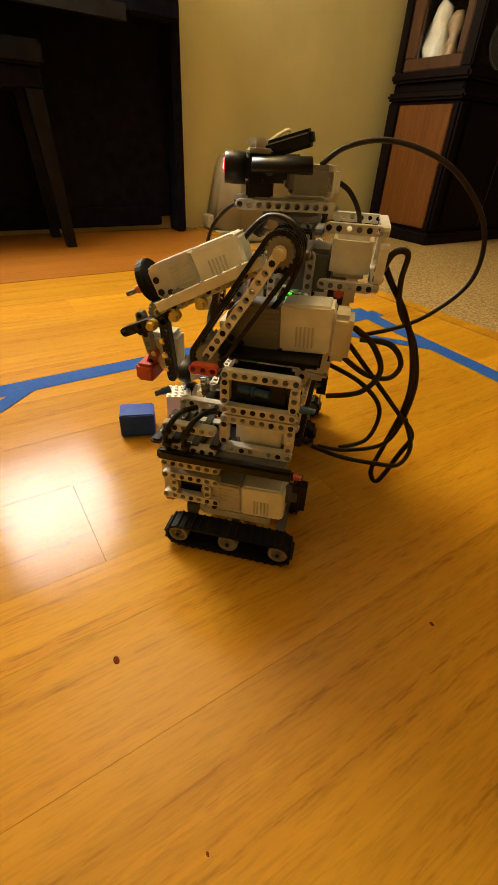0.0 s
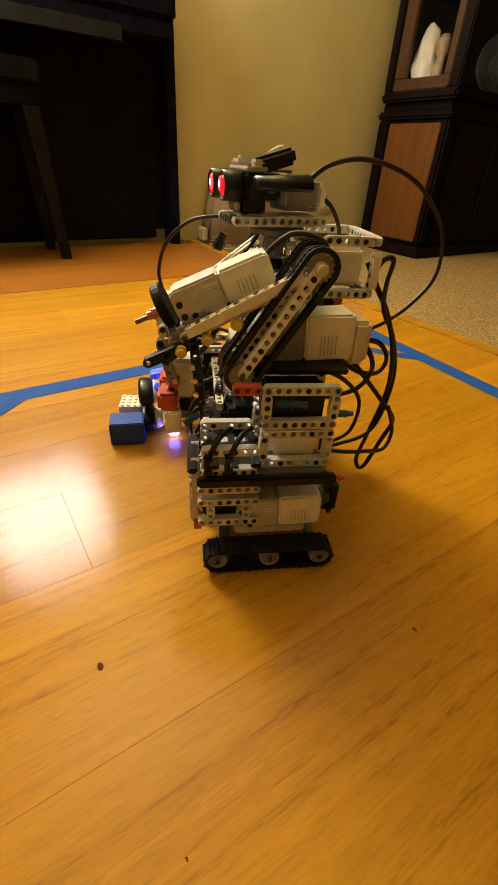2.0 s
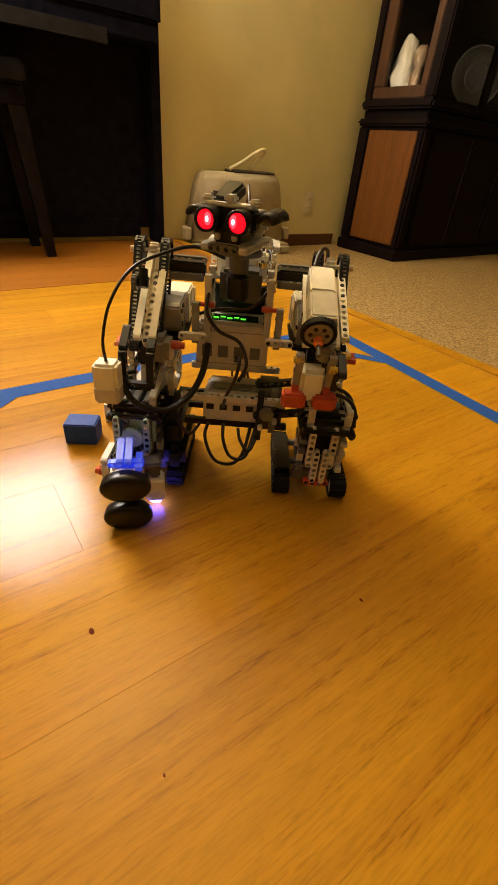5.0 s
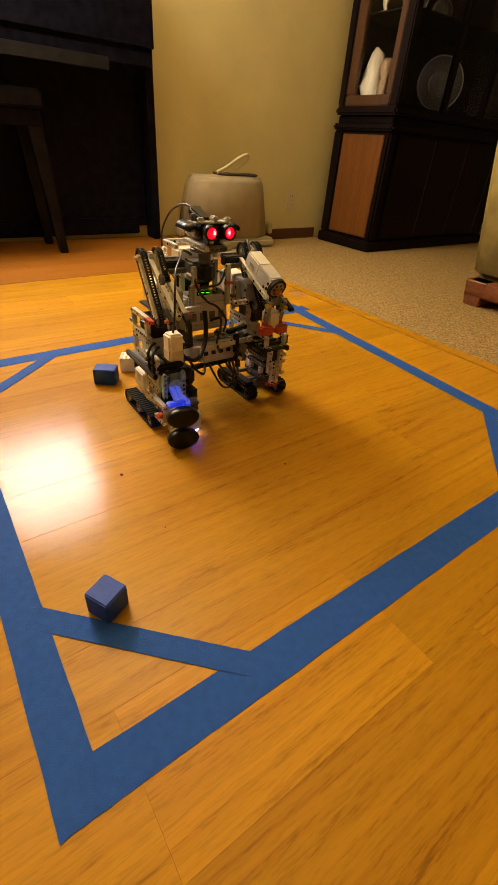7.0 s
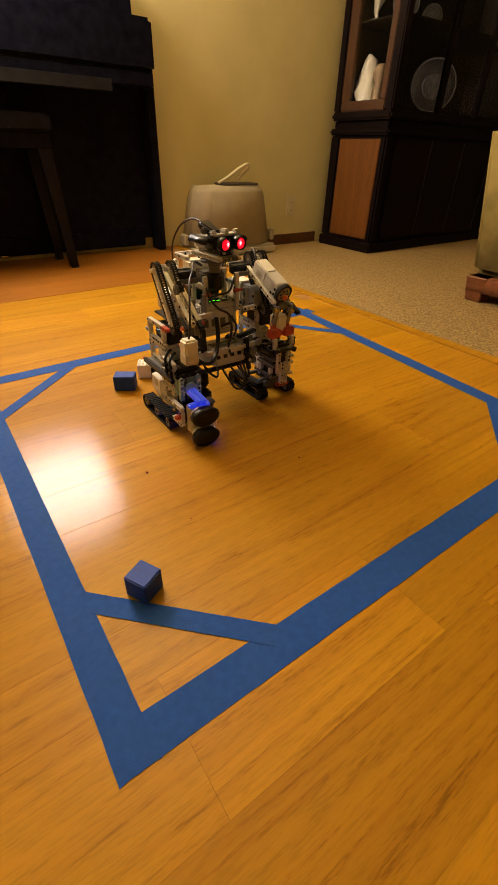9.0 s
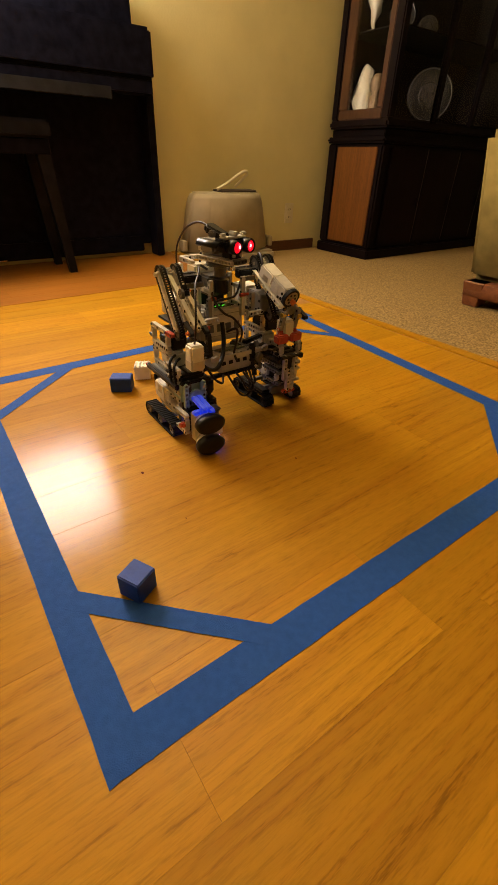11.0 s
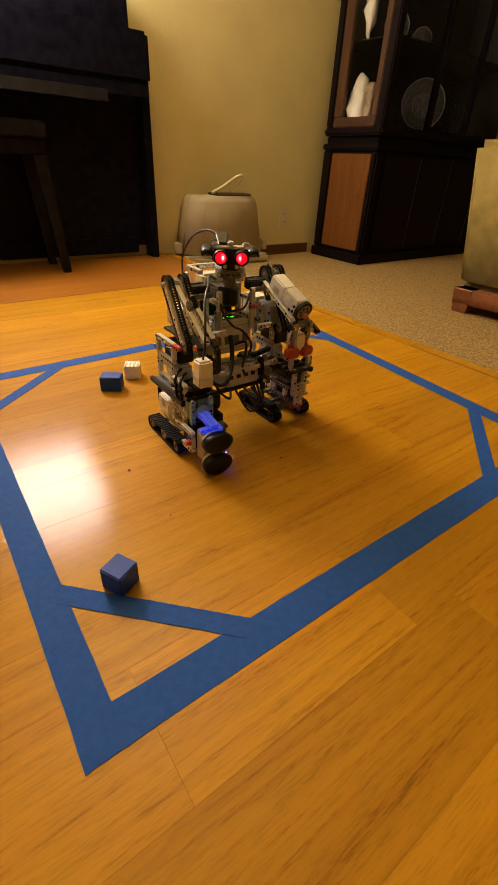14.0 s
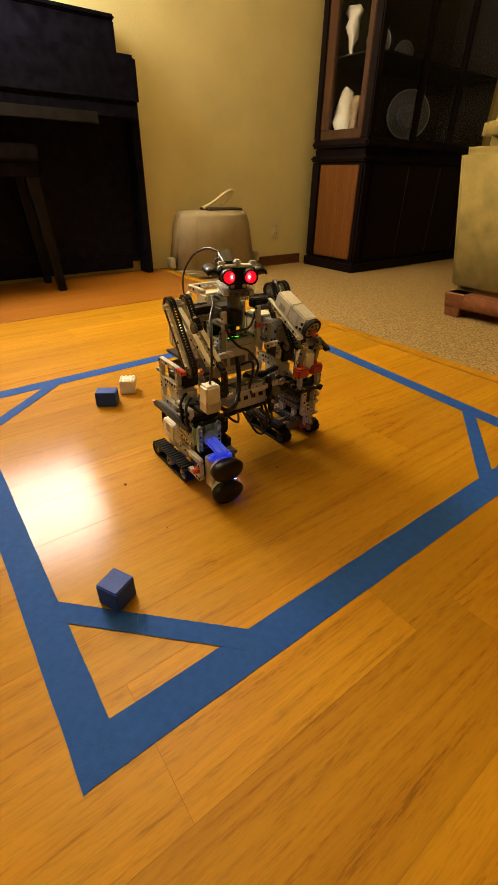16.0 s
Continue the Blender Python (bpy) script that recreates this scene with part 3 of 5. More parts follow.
    tagged(part("figurine", bm, PORCELAIN, None, "", pose(fx, fy + 0.055, 0.9315) @ Matrix.Diagonal((1.2, 1.2, 0.78, 1)), True), "slender cream figurine on the upper shelf", "figurine", "figurines in the cabinet")
    for i, (x, y, zz, r) in enumerate(((x0 + 0.49, y0 + 0.16, 0.6005, 0.120), (x0 + 0.19, y0 + 0.18, 0.9315, 0.06), (x0 + 0.42, y0 + 0.2, 0.9315, 0.05))):
        pl = tagged(new("plate"), "round patterned plate standing on edge in cabinet", "plate", "plates in the cabinet")
        tilt = pose(x, y, zz + r * 0.985, 80, 0, -38)
        bm = turned(bmesh.new(), ((r * 0.55, 0.0), (r * 0.62, 0.006), (r, 0.016), (r * 0.985, 0.019), (r * 0.6, 0.009), (r * 0.1, 0.008)), 32)
        part("dish", bm, PLATERIM, pl, "", tilt, True)
        bm = turned(bmesh.new(), ((r * 0.5, 0.0095), (r * 0.45, 0.0125), (r * 0.1, 0.0125)), 24)
        part("centre", bm, PLATE, pl, "", tilt)
        bm = bmesh.new()
        for k in range(48):
            a0, a1 = 2 * math.pi * k / 48, 2 * math.pi * (k + 1) / 48
            q = [(r * c * math.cos(a), r * c * math.sin(a), h) for c, h, a in ((0.93, 0.0188, a0), (0.97, 0.0205, a0), (0.97, 0.0205, a1), (0.93, 0.0188, a1))]
            bm.faces.new([bm.verts.new(v) for v in q])
        part("rim_band", bm, PLATEBAND, pl, "pale band along the plate rim", tilt)


def carry_case():
    top = tagged(new("carrying_case"), "beige plastic carrying case with handle against wall", "case")
    cx, cy, w, d, h = 1.306, 1.875, 0.485, 0.15, 0.268
    z = CARPET_Z + 0.045
    bm = bmesh.new()
    rings = []
    for t, s in ((0.0, 1.0), (0.86, 0.83), (1.0, 0.74)):
        a, b = w / 2 * s, d / 2 * (s + 0.03)
        ca, cb = 0.19 * w * s, 0.42 * d * s
        rings.append([bm.verts.new((x, y, t * h)) for x, y in ((-a, -b + cb), (-a + ca, -b), (a - ca, -b), (a, -b + cb), (a, b), (-a, b))])
    for a, b in zip(rings, rings[1:]):
        for i in range(6):
            bm.faces.new((a[i], a[(i + 1) % 6], b[(i + 1) % 6], b[i]))
    bm.faces.new(rings[-1])
    bm.faces.new(rings[0][::-1])
    bmesh.ops.bevel(bm, geom=bm.edges[:], offset=0.009, segments=3, affect="EDGES")
    m = pose(cx, cy, z, 0, 0, -4)
    part("hood", bm, CASE, top, "", m, True)
    bm = box(bmesh.new(), (-w / 2 - 0.008, -d / 2 - 0.008, -0.045), (w / 2 + 0.008, d / 2 + 0.008, -0.0005), 0.012, seg=2)
    part("base_tray", bm, CASE, top, "", m)
    bm = box(bmesh.new(), (-0.06, -0.05, h + 0.0005), (0.14, 0.05, h + 0.010), 0.004)
    part("handle_plate", bm, CASEDARK, top, "dark recess under the handle", m)
    part_tube = tube("handle", [(-0.075, -0.03, h + 0.012), (-0.03, -0.04, h + 0.035), (0.035, -0.05, h + 0.075), (0.072, -0.05, h + 0.088), (0.078, -0.045, h + 0.072), (0.02, -0.035, h + 0.022)], 0.007, IVORY, top, "pale bent handle strap")
    part_tube.matrix_local = m
    for x in (-w / 2 - 0.012, w / 2 + 0.012):
        bm = box(bmesh.new(), (x - 0.012, -0.03, 0.01), (x + 0.012, 0.03, 0.06), 0.005)
        part("latch", bm, CASE, top, "", m)


def outlet():
    top = tagged(new("wall_outlet"), "ivory duplex power outlet on the wall", "outlet")
    x, z, y = 1.785, 0.152, WALL_Y
    part("cover_plate", box(bmesh.new(), (x - 0.032, y - 0.007, z - 0.052), (x + 0.032, y - 0.0003, z + 0.052), 0.004, seg=2), IVORY, top)
    for dz in (-0.02, 0.02):
        s = part("socket", turned(bmesh.new(), ((0.0165, 0.0), (0.016, 0.003)), 20, pose(x, y - 0.0072, z + dz, 90)), IVORY, top)
        for dx, hh in ((-0.006, 0.0045), (0.006, 0.0038)):
            part("slot", box(bmesh.new(), (x + dx - 0.0012, y - 0.0108, z + dz - hh), (x + dx + 0.0012, y - 0.0104, z + dz + hh)), CASEDARK, s)


def sofa():
    top = tagged(new("sofa"), "olive-gold suede sofa with reddish wooden feet", "sofa")
    z = CARPET_Z
    x0, y0 = 1.605, -0.30
    xa = x0 + 0.047
    P = lambda n, a, b, mat=SOFA, bev=0.03, lab="": part(n, box(bmesh.new(), a, b, bev, seg=4), mat, top, lab, None, True)
    bm = box(bmesh.new(), (xa, y0, z + 0.09), (xa + 0.80, 0.715, 0.500), 0.022, seg=4)
    for v in bm.verts:
        v.co.x -= 0.33 * (v.co.z - z - 0.09)
    part("arm", bm, SOFA, top, "", None, True)
    P("back_cushion", (x0 - 0.045, y0, 0.497), (x0 + 0.30, 0.70, 0.602), SOFA, 0.035)
    P("rail", (x0 + 0.012, y0, z + 0.035), (x0 + 0.74, 0.70, z + 0.089), SOFAWOOD, 0.004, "reddish wooden base rail")
    for x, y in ((x0 + 0.01, 0.62), (x0 + 0.66, 0.62), (x0 + 0.01, y0 + 0.02)):
        bm = bmesh.new()
        for zz, s in ((z, 0.030), (z + 0.089, 0.042)):
            for a, b in ((-1, -1), (1, -1), (1, 1), (-1, 1)):
                bm.verts.new((x + 0.04 + a * s, y + 0.045 + b * s, zz))
        bm.verts.ensure_lookup_table()
        v = bm.verts
        for f in ((3, 2, 1, 0), (4, 5, 6, 7), (0, 1, 5, 4), (1, 2, 6, 5), (2, 3, 7, 6), (3, 0, 4, 7)):
            bm.faces.new([v[i] for i in f])
        bmesh.ops.bevel(bm, geom=bm.edges[:], offset=0.004, segments=1, affect="EDGES")
        part("foot", bm, SOFAWOOD, top, "tapered reddish wooden foot")


pushed_block = None
pushed_brick = None


def cubes():
    def cube(x, y, rz, s, mat, label, h=None):
        bm = box(bmesh.new(), (-s / 2, -s / 2, 0), (s / 2, s / 2, h or s), 0.0014, seg=2)
        return tagged(part("toy_block", bm, mat, None, "", pose(x, y, 0.0006, 0, 0, rz)), label, "block", "toy blocks")
    global pushed_block
    cube(0.0535, 0.115, 27, 0.029, BLUECUBE, "small blue cube touching the tape")
    bm = box(bmesh.new(), (-0.0205, -0.015, 0), (0.0205, 0.015, 0.030), 0.0014, seg=2)
    pushed_block = tagged(part("toy_block", bm, BLUECUBE), "small blue oblong block on the oak floor", "block", "toy blocks")
    global pushed_brick
    top = pushed_brick = tagged(new("studded_brick"), "white studded toy brick on the oak floor", "brick")
    m = Matrix.Identity(4)
    part("body", box(bmesh.new(), (-0.016, -0.016, 0), (0.016, 0.016, 0.0285), 0.0006), WHITE, top, "", m)
    bm = turned(bmesh.new(), ((0.0024, 0.0), (0.0024, 0.0016), (0.0022, 0.0018)), 12)
    me = bpy.data.meshes.new("stud")
    bm.to_mesh(me)
    bm.free()
    for i in range(4):
        for j in range(4):
            place("stud", me, WHITE, top, "", m @ Matrix.Translation((-0.012 + 0.008 * i, -0.012 + 0.008 * j, 0.0285)))


room()
oak_floor()
tape_field()
piano()
bench()
cabinet()
carry_case()
outlet()
sofa()
cubes()


# ---- the robot: millimetres, forward is -y, its left is +x ----
MM = 0.00092
robot = tagged(new("toy_robot"), "grey and black building-set robot on rubber tracks with red eyes", "robot")
MESHES = {}
PEGS = random.Random(11)


def mm(*v):
    return Vector(v) * MM


def liftarm_mesh(n, thick=7.4):
    """A beam with n round holes 8 mm apart along x; the holes run along z."""
    key = ("beam", n, thick)
    if key in MESHES:
        return MESHES[key]
    bm = bmesh.new()
    t = thick / 2
    for i in range(n):
        cx = 8.0 * i
        outer, inner = [], []
        for k in range(8):
            a = k * math.pi / 4
            sx, sy = round(math.cos(a)), round(math.sin(a))
            ox, oy = 4.0 * sx, 3.8 * sy
            if (i == 0 and sx < 0) or (i == n - 1 and sx > 0):
                ox, oy = 3.8 * math.cos(a), 3.8 * math.sin(a)
            outer.append((cx + ox, oy))
            inner.append((cx + 2.5 * math.cos(a), 2.5 * math.sin(a)))
        V = [[bm.verts.new((x * MM, y * MM, z * MM)) for x, y in ring] for z in (-t, t) for ring in (outer, inner)]
        lo, li, ho, hi = V
        for k in range(8):
            j = (k + 1) % 8
            bm.faces.new((lo[j], lo[k], li[k], li[j]))
            bm.faces.new((ho[k], ho[j], hi[j], hi[k]))
            bm.faces.new((li[k], hi[k], hi[j], li[j]))
            end = k in (0, 7) and i < n - 1 or k in (3, 4) and i > 0
            if not end:
                bm.faces.new((lo[k], lo[j], ho[j], ho[k]))
    bmesh.ops.remove_doubles(bm, verts=bm.verts[:], dist=1e-6)
    bm.normal_update()
    me = bpy.data.meshes.new("beam")
    bm.to_mesh(me)
    bm.free()
    MESHES[key] = me
    return me


def basis(p, d, axis):
    x = Vector(d).normalized()
    z = Vector(axis)
    z = (z - x * x.dot(z)).normalized()
    y = z.cross(x)
    return Matrix(((x.x, y.x, z.x, p[0] * MM), (x.y, y.y, z.y, p[1] * MM), (x.z, y.z, z.z, p[2] * MM), (0, 0, 0, 1)))


def beam(p, d, n, axis, mat=None, parent=None, label="", thick=7.4):
    mat = mat or GREY
    key = ("beam", n, thick, mat.name)
    if key not in MESHES:
        me = liftarm_mesh(n, thick).copy()
        me.materials.append(mat)
        MESHES[key] = me
    ob = place("beam", MESHES[key], mat, parent or robot, label, basis(p, d, axis))
    if parent is None and n > 2:
        for i in range(n):
            if PEGS.random() < 0.34:
                tone = PEGS.choice((BLACK, BLACK, BLACK, DKGREY, BLACK, TAN))
                key = ("peg", thick, tone.name)
                if key not in MESHES:
                    bm = bmesh.new()
                    h = thick / 2 + 0.7
                    turned(bm, ((1.6 * MM, -h * MM), (2.35 * MM, (-h + 0.4) * MM), (2.35 * MM, (h - 0.4) * MM), (1.6 * MM, h * MM)), 10)
                    me = bpy.data.meshes.new("peg")
                    bm.to_mesh(me)
                    bm.free()
                    me.materials.append(tone)
                    MESHES[key] = me
                place("peg", MESHES[key], tone, ob, "", Matrix.Translation(mm(8 * i, 0, 0)))
    return ob


def beam_to(p, q, axis, mat=None, parent=None, label=""):
    d = Vector(q) - Vector(p)
    return beam(p, d, max(2, round(d.length / 8) + 1), axis, mat, parent, label)


def block(name, a, b, mat, bevel=1.0, parent=None, label="", m=None):
    bm = box(bmesh.new(), [v * MM for v in a], [v * MM for v in b], bevel * MM, seg=2)
    return part(name, bm, mat, parent or robot, label, m)


def pin(p, q, r, mat, parent=None, name="pin", label=""):
    """A stepped peg with a collar."""
    p, q = Vector(p), Vector(q)
    bm = bmesh.new()
    mid = p + (q - p) * 0.45
    rod(bm, p * MM, q * MM, r * 0.78 * MM, 10)
    rod(bm, p * MM, (p + (q - p) * 0.4) * MM, r * MM, 12)
    rod(bm, mid * MM, (mid + (q - p) * 0.1) * MM, r * 1.12 * MM, 12)
    return part(name, bm, mat, parent or robot, label)


def gear(p, axis, r, teeth, w, mat, parent=None, label=""):
    bm = bmesh.new()
    out = []
    for k in range(teeth):
        for f, rr in ((0.0, 0.86), (0.25, 0.86), (0.42, 1.0), (0.68, 1.0), (0.85, 0.86)):
            a = 2 * math.pi * (k + f) / teeth
            out.append((r * rr * math.cos(a) * MM, r * rr * math.sin(a) * MM))
    prism(bm, out, w * MM, Matrix.Translation((0, 0, -w / 2 * MM)))
    rod(bm, (0, 0, -w * 0.75 * MM), (0, 0, w * 0.75 * MM), r * 0.36 * MM, 12)
    m = Matrix.Translation(mm(*p)) @ Vector(axis).to_track_quat("Z", "Y").to_matrix().to_4x4()
    return part("gear", bm, mat, parent or robot, label, m)


def loop_line(c0, c1, r, step):
    """Points and directions round two circles of radius r in the yz plane, about step apart."""
    a, b = Vector(c0), Vector(c1)
    d = (b - a).normalized()
    n = Vector((-d.y, d.x))
    length = (b - a).length
    total = 2 * length + 2 * math.pi * r
    count = int(total / step)
    pts = []
    for i in range(count):
        s = total * i / count
        if s < length:
            pts.append((a + n * r + d * s, d))
        elif s < length + math.pi * r:
            t = (s - length) / r
            pts.append((b + n * r * math.cos(t) + d * r * math.sin(t), d * math.cos(t) - n * math.sin(t)))
        elif s < 2 * length + math.pi * r:
            pts.append((b - n * r - d * (s - length - math.pi * r), -d))
        else:
            t = (s - 2 * length - math.pi * r) / r
            pts.append((a - n * r * math.cos(t) - d * r * math.sin(t), -d * math.cos(t) + n * math.sin(t)))
    return pts


def chain(x, c0, c1, r, parent=None, w=7.0, label="black plastic link chain round two sprockets"):
    """A drive chain of small open links."""
    bm = bmesh.new()
    for p, d in loop_line(c0, c1, r, 4.2):
        m = along((x * MM, p.x * MM, p.y * MM), ((x) * MM, (p.x + d.x) * MM, (p.y + d.y) * MM), (1, 0, 0))
        for sgn in (-1, 1):
            box(bm, (-2.2 * MM, -1.7 * MM, (sgn * w / 2 - 1.3) * MM), (2.2 * MM, 1.7 * MM, (sgn * w / 2 + 1.3) * MM), 0, m)
        rod(bm, m @ Vector((1.2 * MM, 0, -w / 2 * MM)), m @ Vector((1.2 * MM, 0, w / 2 * MM)), 1.3 * MM, 6)
    return part("chain", bm, BLACK, parent or robot, label)


def track(x, w=21.0):
    """A rubber track with treads round three wheels, and the wheels in it."""
    c0, c1, r = (-52, 14.2), (47, 14.2), 11.2
    bm = bmesh.new()
    pts = loop_line(c0, c1, r, 3.6)
    rings = []
    for p, d in pts:
        n = Vector((-d.y, d.x))
        rings.append([bm.verts.new(mm(x + sx * w / 2, *(p + n * off))) for sx, off in ((-1, -1.2), (1, -1.2), (1, 1.2), (-1, 1.2))])
    for i, a in enumerate(rings):
        b = rings[(i + 1) % len(rings)]
        for k in range(4):
            bm.faces.new((a[k], a[(k + 1) % 4], b[(k + 1) % 4], b[k]))
    bmesh.ops.recalc_face_normals(bm, faces=bm.faces[:])
    tr = part("track", bm, RUBBER, robot, "black ribbed rubber track")
    key = ("tread", w)
    if key not in MESHES:
        me = bpy.data.meshes.new("tread")
        b2 = box(bmesh.new(), (-1.1 * MM, 0, -w / 2 * MM), (1.1 * MM, 2.3 * MM, w / 2 * MM), 0.4 * MM)
        b2.to_mesh(me)
        b2.free()
        me.materials.append(RUBBER)
        MESHES[key] = me
    for p, d in pts[::2]:
        n = Vector((-d.y, d.x))
        q = p + n * 0.6
        m = Matrix(((0, 0, 1, x * MM), (d.x, n.x, 0, q.x * MM), (d.y, n.y, 0, q.y * MM), (0, 0, 0, 1)))
        place("tread", MESHES[key], RUBBER, tr, "", m)
    sgn = 1 if x > 0 else -1
    for y in (-52, -2, 47):
        bm = bmesh.new()
        turned(bm, ((9.6 * MM, -8.5 * MM), (9.9 * MM, -7.0 * MM), (9.9 * MM, 7.0 * MM), (9.2 * MM, 8.6 * MM), (6.4 * MM, 8.6 * MM), (5.6 * MM, 6.4 * MM), (3.0 * MM, 6.4 * MM), (2.8 * MM, 9.2 * MM)), 20)
        wheel = part("wheel", bm, MIDGREY if abs(x) > 100 else BLACK, robot, "grey plastic track wheel" if abs(x) > 100 else "black plastic track wheel", Matrix.Translation(mm(x, y, 14.2)) @ pose(0, 0, 0, 0, 90 * (1 if abs(x) > 90 and x > 0 or abs(x) < 90 and x < 0 else -1), 0))
        pinb = bmesh.new()
        rod(pinb, (0, 0, 9.0 * MM), (0, 0, 10.4 * MM), 2.2 * MM, 8)
        part("axle_end", pinb, BLACK, wheel)
    return tr


def motor(m, length=78.0, name="motor", cap_mat=None, low_mat=None, hs=1.0, cut=0.46, square=False):
    """A large servo: along +x from its output end; ribbed white shell at the back."""
    side = 13.0 if square else 15.0
    low_mat, cap_mat = low_mat or GREY, cap_mat or WHITE
    bm = bmesh.new()
    L = length
    prism(bm, [(v[0] * MM, v[1] * hs * MM) for v in (((0, -14), (2, -16), (L * (cut - 0.005), -16), (L * (cut - 0.005), 17), (3, 17), (0, 14)) if square else ((0, -13), (6, -16), (L * (cut - 0.005), -16), (L * (cut - 0.005), 14), (L * min(0.2, cut * 0.6), 15), (4, 11), (0, 6)))], 26 * MM, Matrix.Translation((0, 0, -13 * MM)))
    bmesh.ops.bevel(bm, geom=bm.edges[:], offset=1.6 * MM, segments=2, affect="EDGES")
    ob = part(name, bm, low_mat, robot, "grey servo motor with ribbed shell", m)
    bm = bmesh.new()
    prism(bm, [(v[0] * MM, v[1] * hs * MM) for v in ((L * cut, -15), (L * 0.97, -15), (L, -12), (L, 14), (L * 0.97, 17), (L * cut, 17))], (26 if square else 30) * MM, Matrix.Translation((0, 0, (-13 if square else -15) * MM)))
    bmesh.ops.bevel(bm, geom=bm.edges[:], offset=2.0 * MM, segments=2, affect="EDGES")
    part("cap", bm, cap_mat, ob, "off-white motor shell")
    for sgn in (-1, 1):
        for k in range(6):
            a = (L * cut * 0.45, (-9 + 3.4 * k) * hs, sgn * 13.0 - 0.6)
            bm = box(bmesh.new(), [v * MM for v in a], [v * MM for v in (L * (cut - 0.02), (-7.3 + 3.4 * k) * hs, sgn * 13.0 + 0.6)], 0.3 * MM)
            part("rib", bm, low_mat, ob)
    for sgn in (-1, 1):
        for k in range(5):
            x = L * (cut + 0.95) / 2 + (k - 2) * 3.2
            bm = box(bmesh.new(), [v * MM for v in (x, -11 * hs, sgn * side - 0.5)], [v * MM for v in (x + 1.5, 3 * hs, sgn * side + 0.5)], 0.3 * MM)
            part("vent_rib", bm, GREY, ob)
    for x, y in ((5, -9), (5, 3), (13, -12)):
        bm = bmesh.new()
        rod(bm, mm(x, y * hs, -14.2), mm(x, y * hs, 14.2), 2.6 * MM, 12)
        part("hole_pin", bm, BLACK, ob)
    return ob


def leg(s):
    """One leg: two tracks, the foot frame, motor, shin beams and knee frames. s: 1 left, -1 right."""
    X = lambda v: s * (v + 11) + (5 if s > 0 else 0)
    track(X(129))
    track(X(55))
    # foot motor lying along the leg
    m = basis((X(106), -34, 55), (0, 1, 0.04), (s, 0, 0))
    motor(m, 80, hs=1.1, cut=0.5, low_mat=GREY)
    block("foot_base", (X(101), -36, 28.5), (X(118), 34, 40), GREY, 2, label="grey lower foot body over the track")
    pin((X(106), 44, 64), (X(106), 56, 64), 9, DKGREY, name="motor_end", label="dark grey motor end")
    block("heel_tyre", (X(94), 51, 44), (X(116), 64, 84), BLACK, 6, label="black rounded cover behind the foot motor")
    if s < 0:
        # added black blocks that stand in for the shade inside the right leg
        block("inner_dark_fill", (X(46), -58, 64), (X(69), 40, 98), BLACK, 6, label="black block standing in for the shade inside the leg")
        block("inner_black_block", (X(42), -64, 27.5), (X(70), 44, 63), BLACK, 9, label="rounded black block standing in for the dark mass over the inner track")
    else:
        block("inner_black_block", (X(45), -50, 27.5), (X(66), 40, 35), BLACK, 3, label="black cover over the inner track")
    for y, z in ((-72, 109), (-54, 112), (-36, 110), (-18, 113)):
        block("rack_tooth", (X(68), y - 6, z - 1), (X(124), y + 3, z + 4), BLACK, 1.5, label="black cross piece over the ankle")
    # foot side frames
    for x in (121, 73):
        for z in (52, 76, 90):
            beam((X(x), -66, z), (0, 1, 0), 7, (1, 0, 0), GREY if x > 100 else DKGREY)
        beam((X(x), -58, 60), (0, 0, 1), 2, (1, 0, 0))
        beam((X(x), -26, 60), (0, 0, 1), 2, (1, 0, 0))
        for y, z in ((-50, 76), (-34, 76), (-42, 52), (-26, 52), (-58, 90)):
            pin((X(x) - s * 1, y, z), (X(x) + s * 4.6, y, z), 2.5, BLACK)
    for x, z0, n in ((82, 62, 7), (108, 62, 7), (90, 40, 6), (101, 40, 6)):
        beam((X(x), -71 if n == 7 else -73, z0), (0, 0, 1), n, (0, 1, 0), GREY if s > 0 else DKGREY)
    block("cross_block", (X(78), -62, 96), (X(116), -20, 104), BLACK, 1)
    block("foot_core", (X(78), -56, 46), (X(115), -22, 94), BLACK, 2)
    beam((X(84), -70, 34), (1, 0, 0) if s > 0 else (-1, 0, 0), 4, (0, 1, 0), RED, label="red-orange beam at the toe")
    block("axle_bar", (X(68), -6, 10), (X(116), 2, 18), DKGREY, 1)
    block("axle_bar", (X(68), 40, 10), (X(116), 48, 18), DKGREY, 1)
    block("toe_bar", (X(68), -50, 20), (X(116), -40, 36), DKGREY, 1)
    # black rails across the ankle
    for x in (128, 70):
        block("black_rail", (X(x) - 4, -70, 98), (X(x) + 4, 51, 108), BLACK, 2.0, label="long glossy black rail")
        pin((X(x), 51, 103), (X(x), 58, 103), 3, RED if x > 100 else BLACK)
    # shin
    for x in (121, 78):
        for z in (109, 130):
            beam((X(x), -62, z), (0, 1, 0), 6, (1, 0, 0))
        beam((X(x), -62, 117), (0, 0, 1), 2, (1, 0, 0))
    block("shin_deck", (X(74), -60, 104.5), (X(124), 44, 107.5), DKGREY, 0.8)
    for y in (-60, -43):
        tube("hose", [mm(X(126), y, 106), mm(X(128), y - 2, 120), mm(X(126), y + 3, 134), mm(X(118), y + 10, 142), mm(X(106), y + 20, 142)], 2.4 * MM, BLACK, robot, "short bent black hose")
        for z in (112, 124):
            block("hose_clip", (X(127) - 4, y - 4, z), (X(127) + 4, y + 3, z + 5), BLACK, 1)
    # knee frames
    for x in (113, 66):
        for z in (112, 142, 151, 182):
            beam((X(x), -13, z), (0, 1, 0), 8, (1, 0, 0))
